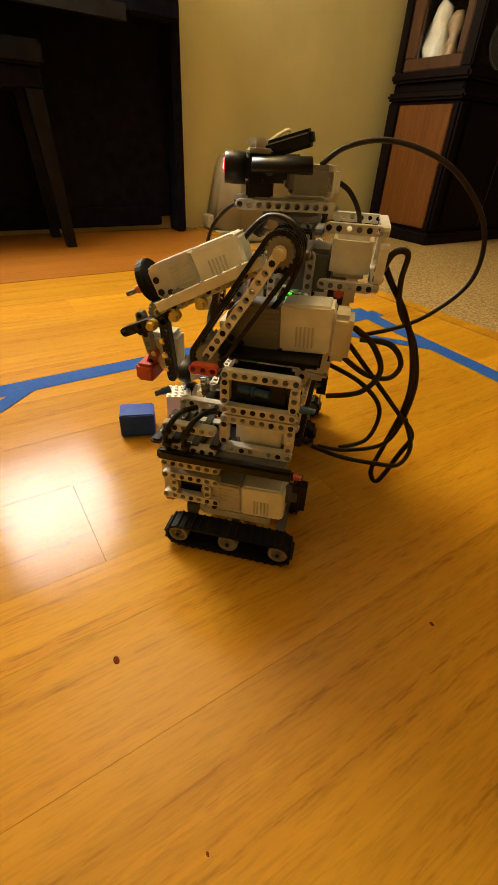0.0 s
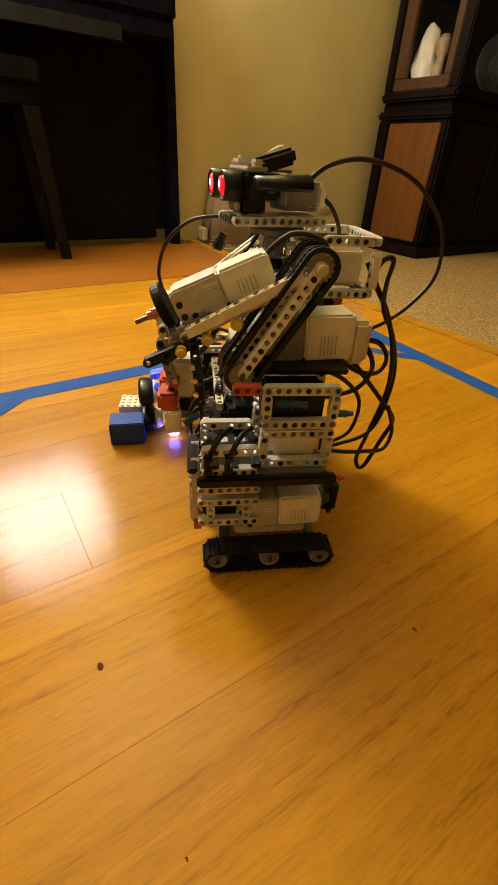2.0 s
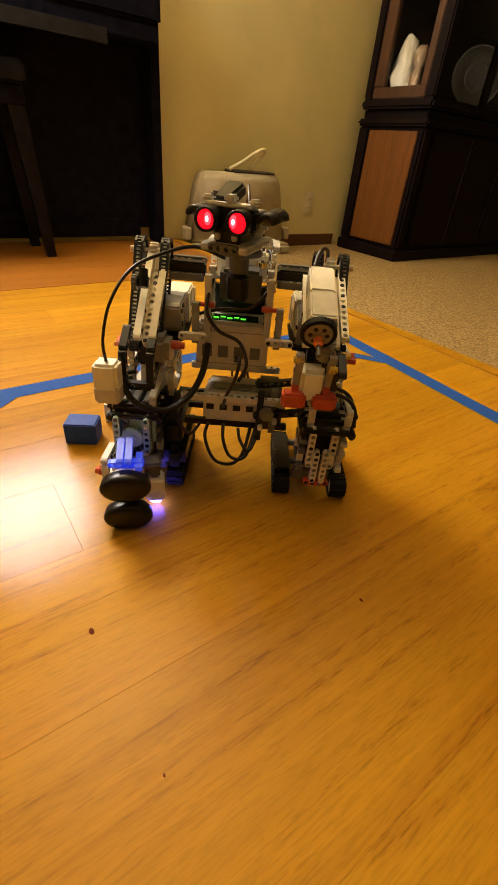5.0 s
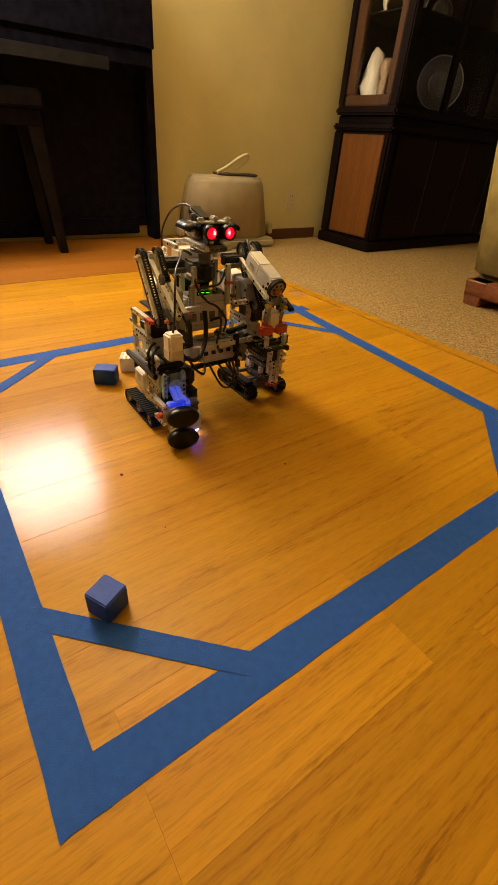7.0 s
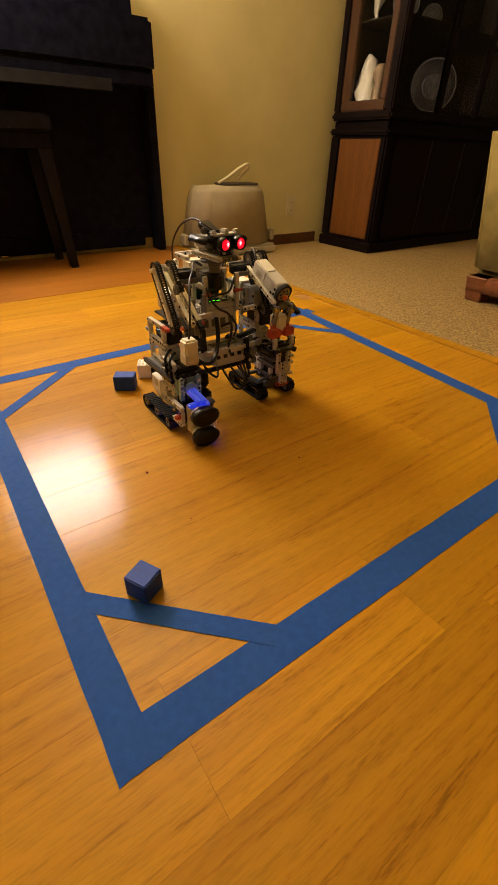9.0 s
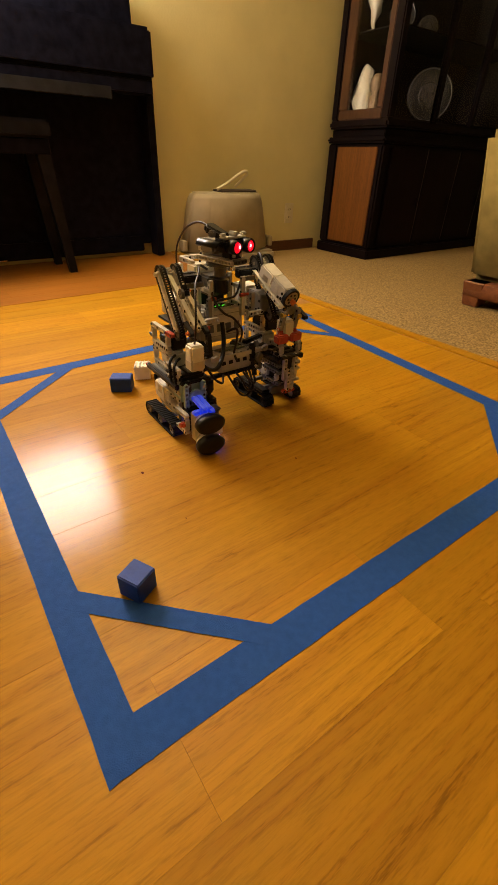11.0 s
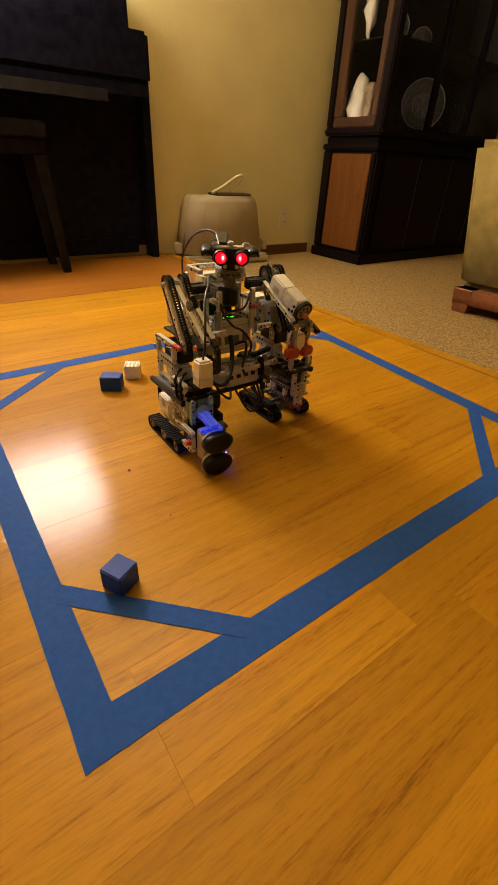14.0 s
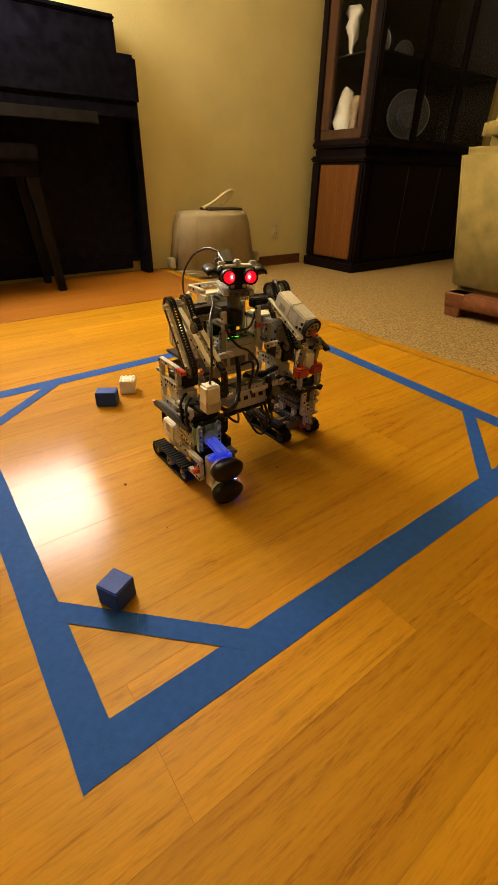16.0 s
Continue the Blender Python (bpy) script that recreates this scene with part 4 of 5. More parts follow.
        for y in (-13, 43):
            for z0 in (120, 159):
                beam((X(x), y, z0), (0, 0, 1), 3, (1, 0, 0))
        for y, z in ((-13, 182), (43, 182), (3, 151), (27, 142)):
            pin((X(x) - s, y, z), (X(x) + s * 5, y, z), 2.6, BLUEPIN if z > 170 else BLACK)
    block("knee_motor", (X(74), -6, 110), (X(106), 40, 140), WHITE, 5, label="off-white motor body inside the knee")
    block("knee_core", (X(76), -14, 146), (X(106), 38, 178), BLACK, 3)
    pin((X(104), -4, 166), (X(110), 22, 166), 4, BLUEPIN, label="dark blue axle peg")
    beam((X(116), -38, 184), (0, 1, 0), 3, (1, 0, 0), RED, label="red-orange three-hole beam")
    pin((X(114), 48, 160), (X(114), 60, 160), 3, BLUEPIN)
    # hip deck
    block("hip_deck", (X(46), -30, 187), (X(98), 58, 191), BLACK, 2.0, label="black deck plate over the knee")
    m = basis((X(64), -24, 207), (0, 1, 0.05), (s, 0, 0))
    motor(m, 88, hs=1.2, cut=0.52, low_mat=MIDGREY)
    block("motor_tail", (X(48), 60, 188), (X(80), 78, 226), TAN, 4, label="tan motor end block")


def arm_drive(s):
    """Shoulder sprockets, chains and the diagonal beams between them."""
    X = lambda v: s * v
    top, low = (20, 270), (-33, 187)
    for x in (112, 84):
        chain(X(x), top, low, 12.5)
        gear((X(x), *top), (1, 0, 0), 11, 16, 5, MIDGREY, label="grey sprocket")
        gear((X(x), *low), (1, 0, 0), 11, 16, 5, MIDGREY, label="grey sprocket")
    for x in (115, 92):
        beam_to((X(x), -32, 189), (X(x), 19, 269), (1, 0, 0), WHITE if x == 115 else TAN, label="off-white beam along the chain")
    pin((X(80), *top), (X(122), *top), 3.2, TAN, name="axle", label="tan shoulder axle")
    pin((X(113), *top), (X(124), *top), 4.6, TAN, name="bushing")
    pin((X(80), *low), (X(120), *low), 3.2, DKGREY, name="axle")
    gear((X(98), *top), (1, 0, 0), 9, 12, 8, GREY)
    # shoulder link towards the neck
    block("shoulder_axle_block", (X(40), 8, 248), (X(80), 26, 264), BLACK, 2)
    beam((X(44), 32, 262), (s, 0, 0), 5, (0, 1, 0), DKGREY)
    beam((X(44), 2, 250), (s, 0, 0), 5, (0, 0, 1), DKGREY)


def left_arm():
    x = 86
    d = Vector((0, -66, -34)).normalized()
    a = Vector((x - 2, -84, 233))
    m = basis(a, (0, 66, 29), (1, 0, 0))
    motor(m, 80, hs=0.80, cut=0.5, square=True)
    for xx in (72, 102):
        beam((xx, 8, 258), d, 13, (1, 0, 0), TAN if xx > 90 else WHITE, label="tan upper arm beam")
    beam((110, 6, 262), d, 12, (0, 0, 1), WHITE, label="off-white flat beam along the upper arm")
    beam((104, -66, 214), (0, -1, -0.6), 5, (1, 0, 0), BLACK, label="black finger beam")
    for dx, dy, dz in ((98, -60, 226), (98, -70, 220), (98, -78, 214)):
        gear((dx, dy, dz), (1, 0, 0), 8, 12, 6, MIDGREY)
    gear((92, -84, 208), (0, 1, 0.3), 10, 16, 6, MIDGREY, label="grey bevel gear at the wrist")
    # the wheel at the wrist
    wm = Matrix.Translation(mm(80, -93, 232)) @ Vector((0, -1, -0.45)).to_track_quat("Z", "Y").to_matrix().to_4x4()
    bm = turned(bmesh.new(), ((16.5 * MM, -4 * MM), (17.5 * MM, -3 * MM), (17.5 * MM, 3 * MM), (16.5 * MM, 4 * MM), (14.2 * MM, 4 * MM), (13.8 * MM, 2 * MM), (2 * MM, 2 * MM)), 28)
    wheel = part("wrist_wheel", bm, RUBBER, robot, "thin black rubber wheel", wm)
    part("rim", turned(bmesh.new(), ((13.4 * MM, 2.2 * MM), (13.4 * MM, 3.4 * MM), (12 * MM, 3.6 * MM)), 24), MIDGREY, wheel, "grey wheel disc with holes")
    for k in range(6):
        a6 = k * math.pi / 3
        bm = bmesh.new()
        rod(bm, mm(8 * math.cos(a6), 8 * math.sin(a6), 3.3), mm(8 * math.cos(a6), 8 * math.sin(a6), 4.0), 2.3 * MM, 10)
        part("rim_hole", bm, BLACK, wheel)
    pin((80, -94, 228), (80, -116, 218), 2.6, DKGREY, name="axle", label="brown axle stub")
    pin((80, -97, 227), (80, -106, 223), 4.6, ORANGE, name="bushing", label="orange bushing")
    for px, py, pz, mat in ((108, -80, 206, YELLOW), (108, -60, 216, YELLOW), (96, -98, 198, YELLOW), (60, -96, 205, YELLOW), (108, -38, 228, YELLOW)):
        pin((px, py, pz), (px + 10, py, pz), 4.2, mat, name="bushing", label="yellow bushing")
    # fingers
    for xx in (66, 98):
        beam((xx, -96, 208), (0, 0.25, -1), 5, (1, 0, 0), MIDGREY)
        beam((xx, -86, 176), (0, -0.4, -1), 3, (1, 0, 0), RED, label="red-orange gripper finger")
        block("finger_pad", (xx - 13, -101, 152), (xx + 12, -84, 168), RED, 2.5, label="red-orange gripper pad")
    beam((110, -70, 210), (0, 0.1, -1), 7, (1, 0, 0), BLACK, label="black forearm beam")
    for z in (170, 182, 194):
        pin((112, -73 + (210 - z) * 0.1, z), (115.5, -73 + (210 - z) * 0.1, z), 2.4, CHROME)
    block("wrist_sensor", (70, -94, 158), (96, -68, 192), WHITE, 4, label="white sensor block between the fingers", m=pose(0, 0, 0))
    beam((108, -84, 206), (0, -1, -0.45), 4, (1, 0, 0), BLACK)
    pin((112, -68, 150), (118, -80, 146), 3, BLUEPIN)
    tube("thin_cable", [mm(76, -20, 262), mm(78, -10, 276), mm(84, 6, 288), mm(94, 26, 284), mm(96, 32, 262), mm(92, 18, 230), mm(80, -6, 205)], 2.2 * MM, CABLE, robot, "thin dark cable looped over the shoulder")


def right_arm():
    s = -1
    d = Vector((0, -100, -76)).normalized()
    for xx, mat in ((-100, WHITE), (-84, TAN)):
        beam((xx, 14, 266), d, 14, (1, 0, 0), mat, label="off-white upper arm beam")
    beam((-92, 4, 250), d, 12, (0, 0, 1), TAN, label="tan upper arm beam")
    for xx in (-112, -84):
        beam((xx, -60, 208), (0, -0.9, -0.6), 4, (1, 0, 0), BLACK, label="black elbow beam")
        beam((xx, -84, 190), (0, -0.1, -1), 5, (1, 0, 0), BLACK, label="black forearm beam")
    beam((-110, -88, 158), (1, 0, 0), 4, (0, 1, 0), BLACK)
    beam((-84, -86, 160), (0, 1, 0.35), 5, (1, 0, 0), BLACK)
    pin((-98, -42, 246), (-98, -34, 262), 6, BLACK, name="knob", label="black knob on the upper arm")
    gear((-106, -40, 250), (1, 0, 0), 8, 12, 5, DKGREY)
    block("clear_motor", (-92, -62, 168), (-70, -28, 200), MIDGREY, 6, label="smoky grey motor body at the elbow")
    pin((-70, -40, 186), (-56, -40, 186), 5, RED, label="red peg")
    pin((-113, -76, 197), (-121, -76, 197), 3.4, ORANGE, name="bushing")
    tube("elbow_hose", [mm(-112, -84, 192), mm(-112, -94, 166), mm(-98, -98, 142), mm(-72, -88, 130), mm(-48, -68, 138), mm(-34, -52, 162), mm(-30, -40, 192)], 4.0 * MM, BLACK, robot, "thick black hose looping under the forearm", 0.8)
    # hanging light sensor
    sensor = block("hanging_sensor", (-134, -116, 150), (-110, -94, 190), WHITE, 3.0, label="white sensor box with a grey lower half")
    block("sensor_foot", (-134.4, -116.4, 148), (-109.6, -93.6, 166), GREY, 2.2, sensor)
    tube("sensor_cable", [mm(-122, -105, 189), mm(-121, -110, 214), mm(-114, -100, 246), mm(-100, -76, 270), mm(-78, -48, 280), mm(-50, -4, 282), mm(-20, 24, 268)], 2.1 * MM, CABLE, robot, "dark cable arching to the hanging sensor", 0.7)


def torso():
    # control bricks
    m = pose(0.009, 0.012, 0.097, -12, 0, 0)
    br = block("control_brick", (-44, -52, -22), (30, 26, 16), GREY, 3.5, label="grey control brick with green display", m=m)
    block("display", (-34, -46, 16.1), (20, -16, 17.2), LCD, 0.4, br, "dark green liquid crystal display")
    block("display_frame", (-38, -49, 15.9), (24, -13, 16.6), DKGREY, 0.4, br)
    for k in range(4):
        block("port", (-40 + 16 * k, -52.6, -8), (-31 + 16 * k, -51.6, -1), BLACK, 0.4, br)
    m = pose(-0.002, 0.024, 0.158, -6, 0, 0)
    br = block("control_brick", (-45, -34, -28), (40, 40, 30), GREY, 4, label="grey upper control brick with glowing green text", m=m)
    block("display", (-32, -28, 30.1), (26, 4, 31.0), LCD, 0.4, br)
    for k in range(5):
        block("status_light", (-27 + 8 * k, -20 + 5 * (k % 2), 31.1), (-21 + 8 * k, -16 + 5 * (k % 2), 31.5), GLOWGREEN, 0.1, br, "lit green display bar")
    for k in range(4):
        block("port", (-38 + 19 * k, -34.8, -12), (-26 + 19 * k, -33.6, 2), DKGREY, 0.4, br)
    for z in (-20, 18):
        block("seam", (-45.3, -34.4, z), (40.3, 40.3, z + 1.2), MIDGREY, 0.2, br)
    # hip cross members
    for y in (-30, 10, 46):
        block("hip_bar", (-70, y - 4, 82), (70, y + 4, 90), BLACK, 1, label="black hip cross bar")
    for y in (-46, 44):
        beam((-56, y, 128), (1, 0, 0), 15, (0, 0, 1), GREY)
    beam((-60, -34, 196), (1, 0, 0), 4, (0, 1, 0), GREY)
    beam((36, -34, 196), (1, 0, 0), 4, (0, 1, 0), GREY)
    # dark linkage between the bricks and the left leg
    for y, z, n in ((-52, 112, 7), (-40, 126, 6), (-26, 140, 6)):
        beam((30, y, z), (1, 0.12, 0.1), n, (0, 1, 0), BLACK, label="black linkage beam beside the control brick")
    beam((34, -56, 84), (0, 0.2, 1), 8, (1, 0, 0), BLACK)
    beam((50, -50, 92), (0, 0.3, 1), 7, (1, 0, 0), DKGREY)
    gear((42, -58, 118), (0, 1, 0), 9, 14, 5, DKGREY)
    gear((58, -54, 132), (0, 1, 0.2), 7, 12, 5, MIDGREY)
    block("drive_housing", (30, -40, 90), (62, 30, 128), BLACK, 4, label="black drive housing beside the control brick")
    pin((36, -62, 100), (36, -50, 100), 3, TAN)
    pin((52, -60, 108), (52, -48, 108), 3, GREY)
    # chest towers
    for s in (-1, 1):
        for y in (-10, 34):
            beam((s * 34, y, 190), (0, 0, 1), 9, (1, 0, 0), GREY)
        beam((s * 34, -4, 206), (0, 1, 0), 4, (1, 0, 0), GREY)
        beam((s * 34, -4, 238), (0, 1, 0), 4, (1, 0, 0), GREY)
        beam((s * 46, -24, 188), (0, 0, 1), 6, (1, 0, 0), MIDGREY)
        pin((s * 26, -14, 226), (s * 44, -14, 226), 3.4, RED, label="red cross peg")
    block("neck_motor", (-24, 14, 222), (24, 52, 258), DKGREY, 4, label="grey neck motor")
    block("back_motor", (-30, 50, 238), (30, 84, 272), WHITE, 4, label="off-white motor in the back frame")
    for z in (234, 278):
        for x in (-38, 38):
            beam((x, 46, z), (0, 1, 0), 6, (1, 0, 0), GREY)
        beam((-36, 90, z), (1, 0, 0), 10, (0, 1, 0), GREY)
    for x in (-38, 38):
        beam((x, 92, 242), (0, 0, 1), 4, (0, 1, 0), WHITE)
        pin((x, 62, 228), (x + 5, 62, 228), 4, RED)
    block("back_plate", (-34, 52, 160), (34, 66, 232), BLACK, 2, label="black spine plate")
    # neck
    bm = turned(bmesh.new(), ((11 * MM, 0), (11 * MM, 15 * MM), (18 * MM, 18 * MM), (25 * MM, 19 * MM), (25 * MM, 23 * MM), (21 * MM, 25 * MM), (21 * MM, 28 * MM)), 32, Matrix.Translation(mm(-3, 8, 258)))
    part("neck_turntable", bm, DKGREY, robot, "round dark grey turntable under the head")
    bm = turned(bmesh.new(), ((10 * MM, 0), (13 * MM, 4 * MM), (13 * MM, 26 * MM)), 20, Matrix.Translation(mm(-3, 4, 228)))
    part("neck_collar", bm, BLACK, robot)
    gear((26, 20, 266), (0, 0, 1), 10, 16, 5, CHROME)


head = None


def robot_head():
    """The head, built about its turning axis."""
    global head
    H = head = block("head", (-16, -34, 290), (16, 30, 297), GREY, 1, label="grey head deck with two glowing red eyes")
    for x in (-20, 20):
        beam((x, -46, 292), (0, 1, 0), 11, (1, 0, 0), GREY, H)
    beam((-12, -47, 292), (1, 0, 0), 4, (0, 1, 0), DKGREY, H)
    block("head_motor", (-20, -6, 300), (20, 34, 322), MIDGREY, 4, H, "grey head motor")
    block("head_motor_cap", (-20, 22, 299), (20, 37, 322), WHITE, 4, H, "white head motor cap")
    block("chin", (-14, -41, 296), (14, -18, 309), BLACK, 2, H)
    for x in (-9, 9):
        block("jaw_pin", (x - 3, -45, 299), (x + 3, -40, 305), GREY, 1, H)
    # sensor body behind the eyes
    bm = bmesh.new()
    prism(bm, [(v[0] * MM, v[1] * MM) for v in ((-29, 0), (-29, 14), (-22, 34), (22, 34), (29, 14), (29, 0))], 19 * MM, Matrix.Translation(mm(0, -42, 308)))
    bmesh.ops.bevel(bm, geom=bm.edges[:], offset=2.5 * MM, segments=2, affect="EDGES")
    part("sensor_body", bm, BLACK, H, "black distance sensor body")
    block("brow", (-24, -41, 327.5), (24, -21, 331), GREY, 1.5, H, "light grey brow plate")
    block("crest", (-5, -41, 331.2), (5, -24, 338), GREY, 2, H)
    for x in (-24, 24):
        block("brow_peg", (x - 6, -37, 331.2), (x + 6, -27, 336), GREY, 2, H)
    for x in (-16, 16):
        m = Matrix.Translation(mm(x, -42, 317)) @ pose(0, 0, 0, 90, 0, 0)
        bm = turned(bmesh.new(), ((11.2 * MM, 0), (11.4 * MM, 9 * MM), (10.9 * MM, 16.5 * MM), (9.3 * MM, 17 * MM), (8.8 * MM, 13 * MM)), 28)
        rim = part("eye_rim", bm, BLACK, H, "glossy black eye tube", m, True)
        bm = turned(bmesh.new(), ((8.7 * MM, 13.1 * MM), (8.4 * MM, 14.8 * MM), (6.4 * MM, 16.6 * MM), (3 * MM, 17.5 * MM)), 24)
        part("eye_lens", bm, GLOWRED, rim, "glowing red lens", None, True)
        shift = Matrix.Translation(mm(3 if x < 0 else -3, 1, 0))
        bm = turned(bmesh.new(), ((4.6 * MM, 16.6 * MM), (4.0 * MM, 17.7 * MM), (1.0 * MM, 18.1 * MM)), 18)
        part("eye_halo", bm, GLOWMID, rim, "pinkish glow round the lamp", shift @ Matrix.Diagonal((0.8, 1.25, 1, 1)), True)
        bm = turned(bmesh.new(), ((2.2 * MM, 17.6 * MM), (1.8 * MM, 18.3 * MM), (0.6 * MM, 18.5 * MM)), 14)
        part("eye_core", bm, GLOWHOT, rim, "bright core of the red eye", shift @ Matrix.Diagonal((0.8, 1.3, 1, 1)), True)
    # black ear panels
    for s in (-1, 1):
        bm = bmesh.new()
        for k in range(7):
            a = math.pi * k / 6
            y0, y1 = -38, 8
            for y, sc in ((y0, 0.75), (y1, 1.0)):
                bm.verts.new(mm(s * (37 + 12 * math.cos(a) * sc), y, 318 + 10 * math.sin(a) * sc))
            for y, sc in ((y1, 0.8), (y0, 0.55)):
                bm.verts.new(mm(s * (37 + 12 * math.cos(a) * sc), y, 316 + 10 * math.sin(a) * sc))
        bm.verts.ensure_lookup_table()
        v = bm.verts
        for k in range(6):
            for i in range(4):
                j = (i + 1) % 4
                bm.faces.new((v[4 * k + i], v[4 * k + j], v[4 * k + 4 + j], v[4 * k + 4 + i]))
        bm.faces.new([v[i] for i in range(4)])
        bm.faces.new([v[24 + i] for i in range(4)])
        bmesh.ops.recalc_face_normals(bm, faces=bm.faces[:])
        part("ear_panel", bm, BLACK, H, "curved black ear panel", None, True)
        pin((s * 30, -24, 318), (s * 44, -24, 318), 4, DKGREY, H, "ear_axle")
    # raised tube on the crown
    bm = bmesh.new()
    m = basis((-13, -26, 322), (0.0, 1, 0.30), (0, 0, 1))
    prism(bm, [(v[0] * MM, v[1] * MM) for v in ((0, -9), (42, -12), (46, -4), (46, 8), (38, 12), (0, 8))], 13 * MM)
    bmesh.ops.bevel(bm, geom=bm.edges[:], offset=3 * MM, segments=3, affect="EDGES")
    part("crown_panel", bm, BLACK, H, "raised glossy black crown panel", m)
    block("crown_clip", (-30, -14, 328), (-20, -2, 338), DKGREY, 2, H)
    tube("motor_cable", [mm(8, 33, 312), mm(8, 48, 304), mm(8, 60, 286), mm(8, 62, 264)], 2.1 * MM, CABLE, H, "", 0.8)


def cables():
    tube("head_cable", [mm(4, 30, 318), mm(2, 48, 331), mm(0, 76, 337), mm(0, 108, 332), mm(-2, 138, 318), mm(-4, 166, 290), mm(-4, 176, 262), mm(-2, 172, 236), mm(0, 150, 210), mm(4, 124, 194), mm(10, 92, 184)], 2.1 * MM, CABLE, robot, "long dark cable arching behind the head", 0.7)
    for k, (pts, r) in enumerate((
            ([(20, 92, 258), (22, 104, 238), (18, 122, 212), (14, 140, 172), (10, 148, 122), (8, 138, 60), (6, 132, 22), (8, 142, 10), (12, 156, 56), (14, 162, 84), (20, 138, 114), (24, 100, 156), (26, 78, 180)], 2.8),
            ([(30, 92, 240), (34, 100, 262), (30, 112, 262), (26, 112, 240), (20, 118, 214), (12, 140, 180), (10, 152, 130), (12, 140, 70), (16, 100, 52), (24, 66, 56)], 2.8),
            ([(34, 76, 168), (34, 100, 154), (30, 122, 152), (26, 130, 166), (28, 116, 184), (34, 88, 188)], 2.8),
            ([(40, 66, 128), (40, 98, 138), (36, 112, 160), (34, 100, 184), (40, 80, 200)], 2.8),
            ([(46, 60, 70), (40, 92, 58), (30, 130, 50), (22, 156, 48), (16, 164, 70), (18, 150, 104)], 2.8),
            ([(10, 60, 150), (0, 100, 128), (-8, 126, 96), (-4, 120, 58), (8, 90, 48)], 2.6))):
        tube("cable", [mm(*p) for p in pts], r * MM, CABLE, robot, "dark flat cable looped behind the robot", 0.7)
    for pts in (
            [(-26, -52, 96), (-28, -70, 88), (-16, -80, 64), (4, -74, 54), (18, -66, 66), (26, -34, 90)],
            [(-8, -52, 96), (-6, -72, 86), (4, -76, 66), (22, -70, 66), (34, -30, 96)],
            [(10, -52, 92), (14, -64, 82), (26, -70, 74), (40, -34, 100)],
            [(-36, -52, 96), (-46, -66, 88), (-58, -60, 96), (-66, -50, 112)],
            [(0, -8, 160), (6, -34, 172), (2, -40, 150), (-6, -44, 132), (-10, -60, 122)],
            [(-30, 0, 250), (-34, -24, 224), (-20, -32, 204), (4, -26, 190), (14, -40, 170), (6, -44, 150)],
            [(34, -2, 246), (14, -14, 226), (-18, -12, 222), (-44, -10, 214)]):
        tube("front_cable", [mm(*p) for p in pts], 2.5 * MM, CABLE, robot, "dark cable plugged into the control brick", 0.8)


swivel = None


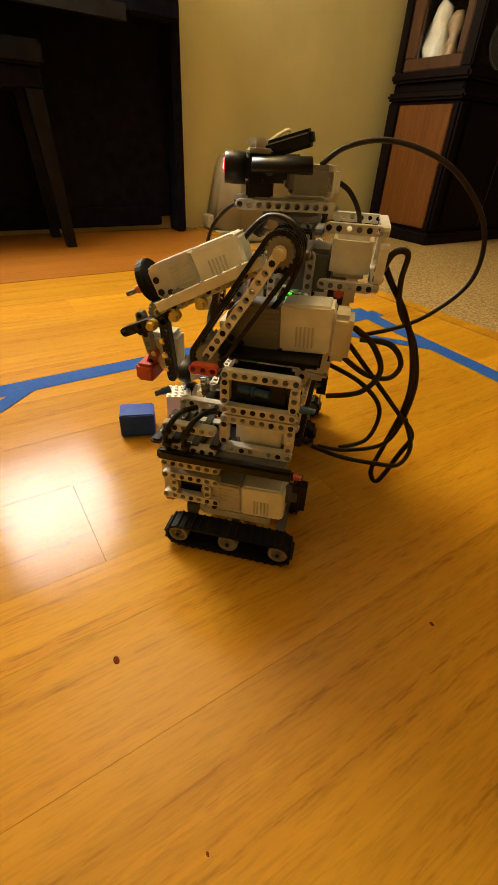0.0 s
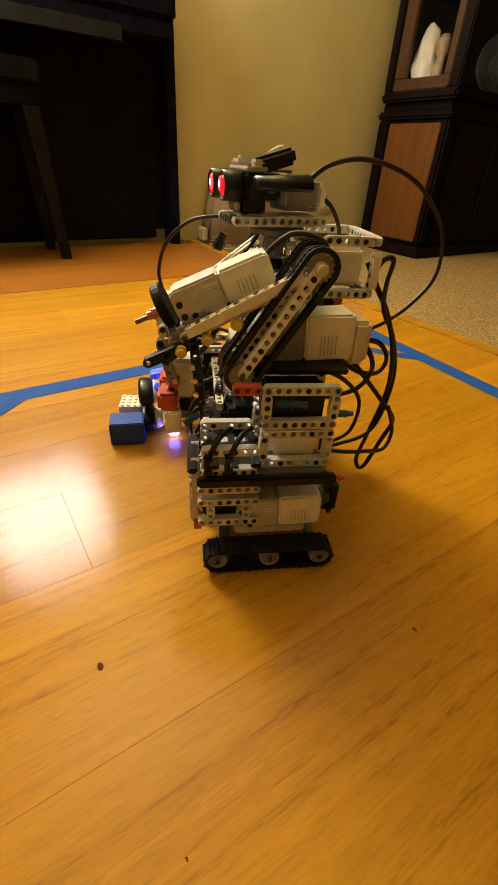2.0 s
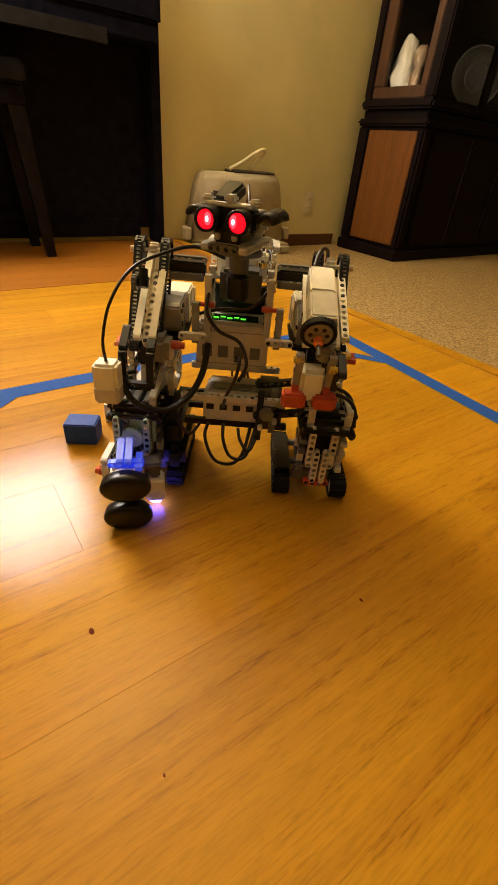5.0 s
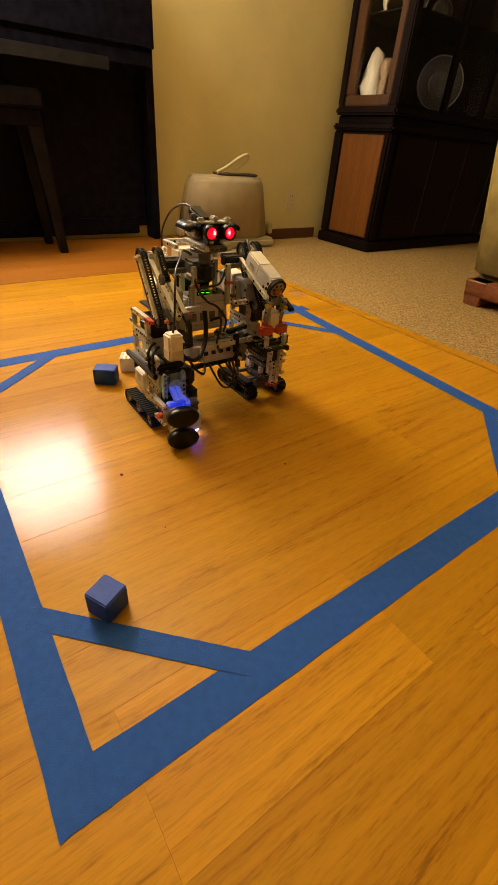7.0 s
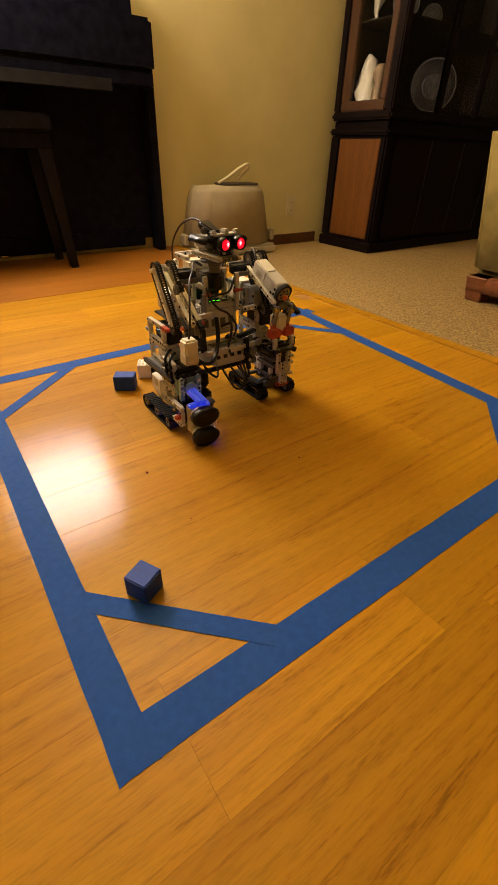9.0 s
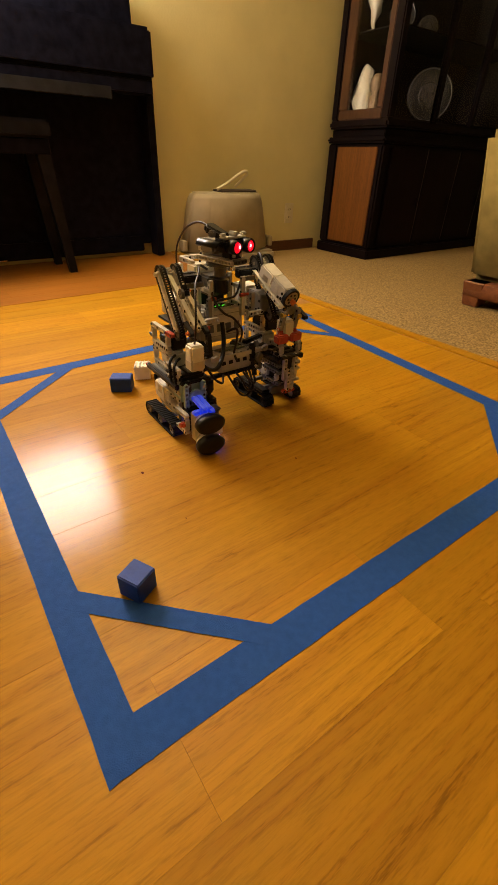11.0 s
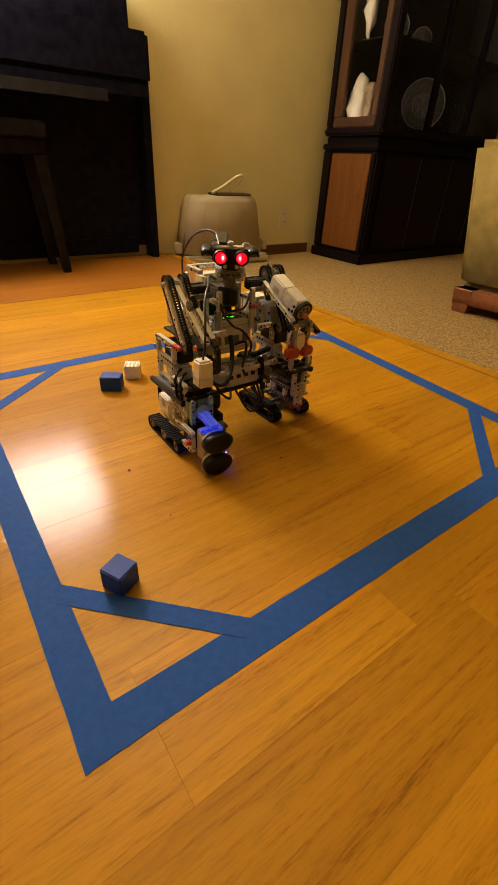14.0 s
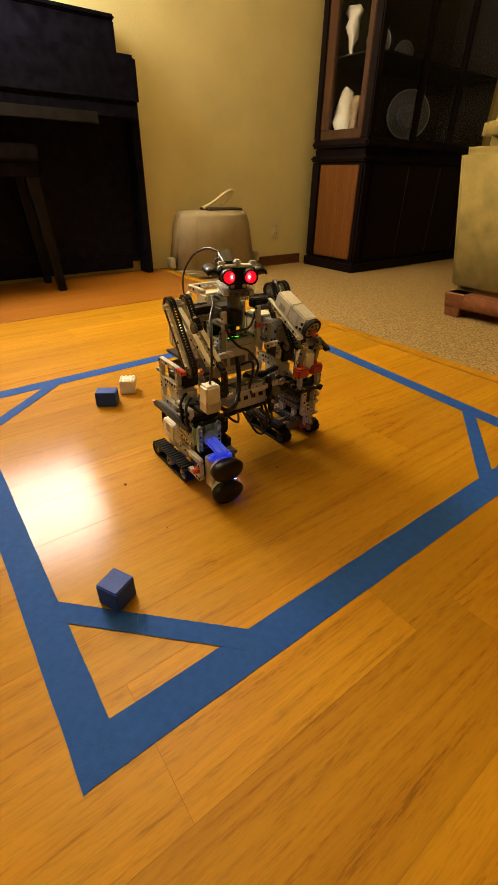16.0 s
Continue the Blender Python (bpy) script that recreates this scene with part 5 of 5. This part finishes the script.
def gripper():
    """The tool before the right foot: a swivelling distance sensor, a light guide and a colour sensor."""
    global swivel
    cx = -118
    # the sensor swings from side to side about an upright axis behind it
    swivel = part("swivel_sensor", box(bmesh.new(), mm(-13, -30, 12), mm(13, -10, 68), 3 * MM), GREY, robot, "grey upright swivelling sensor mount")
    for z in (17.5, 59):
        m = Matrix.Translation(mm(2, -39, z)) @ pose(0, 0, 0, 90, 0, 0) @ Matrix.Diagonal((1.52, 0.98, 0.80, 1))
        bm = turned(bmesh.new(), ((11 * MM, -8 * MM), (13.0 * MM, -2 * MM), (15.0 * MM, 7 * MM)), 28)
        part("sensor_cup", bm, WHITE, swivel, "white sensor housing cone", m, True)
        bm = turned(bmesh.new(), ((15.4 * MM, 5.5 * MM), (17.2 * MM, 9 * MM), (17.8 * MM, 23 * MM), (16.6 * MM, 27.0 * MM), (13 * MM, 29.5 * MM), (4 * MM, 30.4 * MM)), 28)
        part("sensor_lens", bm, BLACK, swivel, "glossy black domed sensor lens", m, True)
    # brackets are no lamps, their blue light is painted by an emitting material
    beam((-3, -42, 84), (0, 1, 0.18), 5, (1, 0, 0), GLOWBLUE, swivel, "blue-lit plastic bracket above the sensor")
    beam((6, -42, 84), (0, 1, 0.18), 5, (1, 0, 0), GLOWBLUE, swivel, "blue-lit plastic bracket above the sensor")
    beam((-14, -30, 73), (1, 0, 0), 5, (0, 1, 0), GLOWBLUE, swivel, "blue-lit cross beam on the sensor")
    beam((16, -38, 72), (0, 1, 0), 4, (1, 0, 0), GLOWBLUE, swivel, "blue-lit bracket side")
    # frame that carries it
    for x in (cx - 22, cx + 20):
        beam((x, -98, 30), (0, 1, 0), 5, (1, 0, 0), GREY)
        beam((x, -98, 62), (0, 1, 0), 5, (1, 0, 0), GREY)
        beam((x, -98, 38), (0, 0, 1), 3, (1, 0, 0), GREY)
    pin((cx - 24, -96, 46), (cx - 34, -96, 46), 5.5, RED, label="red end peg")
    block("grip_motor", (cx - 18, -92, 24), (cx + 16, -74, 66), BLACK, 4, label="black gripper motor")
    gear((cx + 8, -80, 86), (0, 1, 0), 13, 24, 5, CYANLIT, label="pale gear at the front of the foot")
    for x in (cx - 10, cx + 24):
        beam((x, -78, 68), (0, 0, 1), 6, (0, 1, 0), CYANLIT, label="pale beam beside the gear")
    block("gear_box", (cx - 16, -72, 74), (cx + 32, -40, 110), CYANLIT, 2, label="pale gear housing with the cyan sensor light in its colour")
    block("dark_top", (cx - 16, -70, 110.2), (cx + 32, -30, 122), BLACK, 3, label="black cap on the gear housing")
    for x in (cx - 10, cx + 4, cx + 18):
        block("top_clip", (x, -64, 122), (x + 9, -38, 126), DKGREY, 1, label="dark clip on the gear housing")
    # colour sensor that points at the floor, on the same swivel
    block("colour_sensor", (21, -30, 13), (43, -8, 46), WHITE, 2.5, swivel, "white colour sensor pointing at the floor")
    block("sensor_led", (25, -26, 6.0), (39, -12, 12.8), GLOWLED, 2.5, swivel, "bright bluish sensor light")
    block("sensor_neck", (26, -25, 46), (38, -13, 61), DKGREY, 2, swivel)
    block("sensor_mount", (6, -28, 61), (40, -8, 68), DKGREY, 2, swivel)


for side in (1, -1):
    leg(side)
    arm_drive(side)
left_arm()
right_arm()
torso()
robot_head()
cables()
gripper()


# ---- what moves ----
def motions():
    rows = ((0.0, 0.359, 0.450, -135.5), (0.6, 0.359, 0.450, -135), (1.2, 0.359, 0.448, -131), (1.5, 0.359, 0.446, -123), (2.1, 0.360, 0.446, -115),
            (2.6, 0.361, 0.447, -104), (3.0, 0.362, 0.447, -90), (3.5, 0.364, 0.446, -76), (4.2, 0.364, 0.443, -55.5), (5.0, 0.366, 0.452, -36), (5.7, 0.364, 0.453, -14),
            (6.2, 0.369, 0.451, -4), (6.7, 0.367, 0.452, -0.5), (7.4, 0.363, 0.453, 0), (9.0, 0.362, 0.453, 0), (10.0, 0.362, 0.445, 0), (11.5, 0.363, 0.415, 0), (12.5, 0.362, 0.396, 0), (13.5, 0.362, 0.373, 0), (14.5, 0.359, 0.349, 0), (16.0, 0.356, 0.314, 0))
    walk(robot, [(t, pose(x, y, 0, 0, 0, a)) for t, x, y, a in rows])
    pivot = mm(-3, 8, 0)
    turns = ((0.0, 15), (0.65, -9), (1.3, -32), (2.16, 18), (2.8, -6), (3.47, -26), (4.31, 9), (4.97, -16), (5.66, -37), (6.54, 14), (7.2, -11), (7.5, -18), (7.86, -37), (8.67, 15), (9.3, -14), (10.02, -38), (10.86, 15),
             (11.5, -16), (12.2, -38), (13.03, 18), (13.7, -16), (14.36, -38), (15.2, 15), (16.0, -24))
    swing = [(t, Matrix.Translation(pivot) @ pose(0, 0, -0.0035, 0, 0, a)) for t, a in turns]
    walk(head, swing)
    turns = ((0.0, 5), (2.8, 6), (4.0, 11), (4.6, 11), (5.9, 14), (6.3, 24), (6.5, 8), (7.0, -10), (7.45, 19), (7.6, 11), (7.8, -18), (8.0, -22), (8.2, -13), (8.35, 0), (8.5, 21), (8.7, 26), (8.9, 9), (9.0, 1), (9.2, -14), (9.6, 0), (10.4, 0), (16.0, 0))
    walk(swivel, [(t, Matrix.Translation(mm(-118, -84, 0)) @ pose(0, 0, 0, 0, 0, a)) for t, a in turns])
    blocks = ((0.0, 0.260, 0.581, -22), (2.1, 0.260, 0.581, -22), (2.35, 0.250, 0.580, -20), (2.6, 0.235, 0.576, -19), (3.0, 0.226, 0.580, -25), (3.5, 0.222, 0.588, -31), (4.2, 0.222, 0.591, -32), (16.0, 0.222, 0.591, -32))
    bricks = ((0.0, 0.326, 0.602, -27), (1.1, 0.326, 0.602, -27), (1.4, 0.304, 0.611, -27), (1.7, 0.289, 0.619, -27), (2.0, 0.283, 0.623, -28), (4.2, 0.282, 0.626, -28), (16.0, 0.282, 0.627, -28))
    walk(pushed_brick, [(t, pose(x, y, 0.0006, 0, 0, a)) for t, x, y, a in bricks])
    walk(pushed_block, [(t, pose(x, y, 0.0006, 0, 0, a)) for t, x, y, a in blocks])


motions()
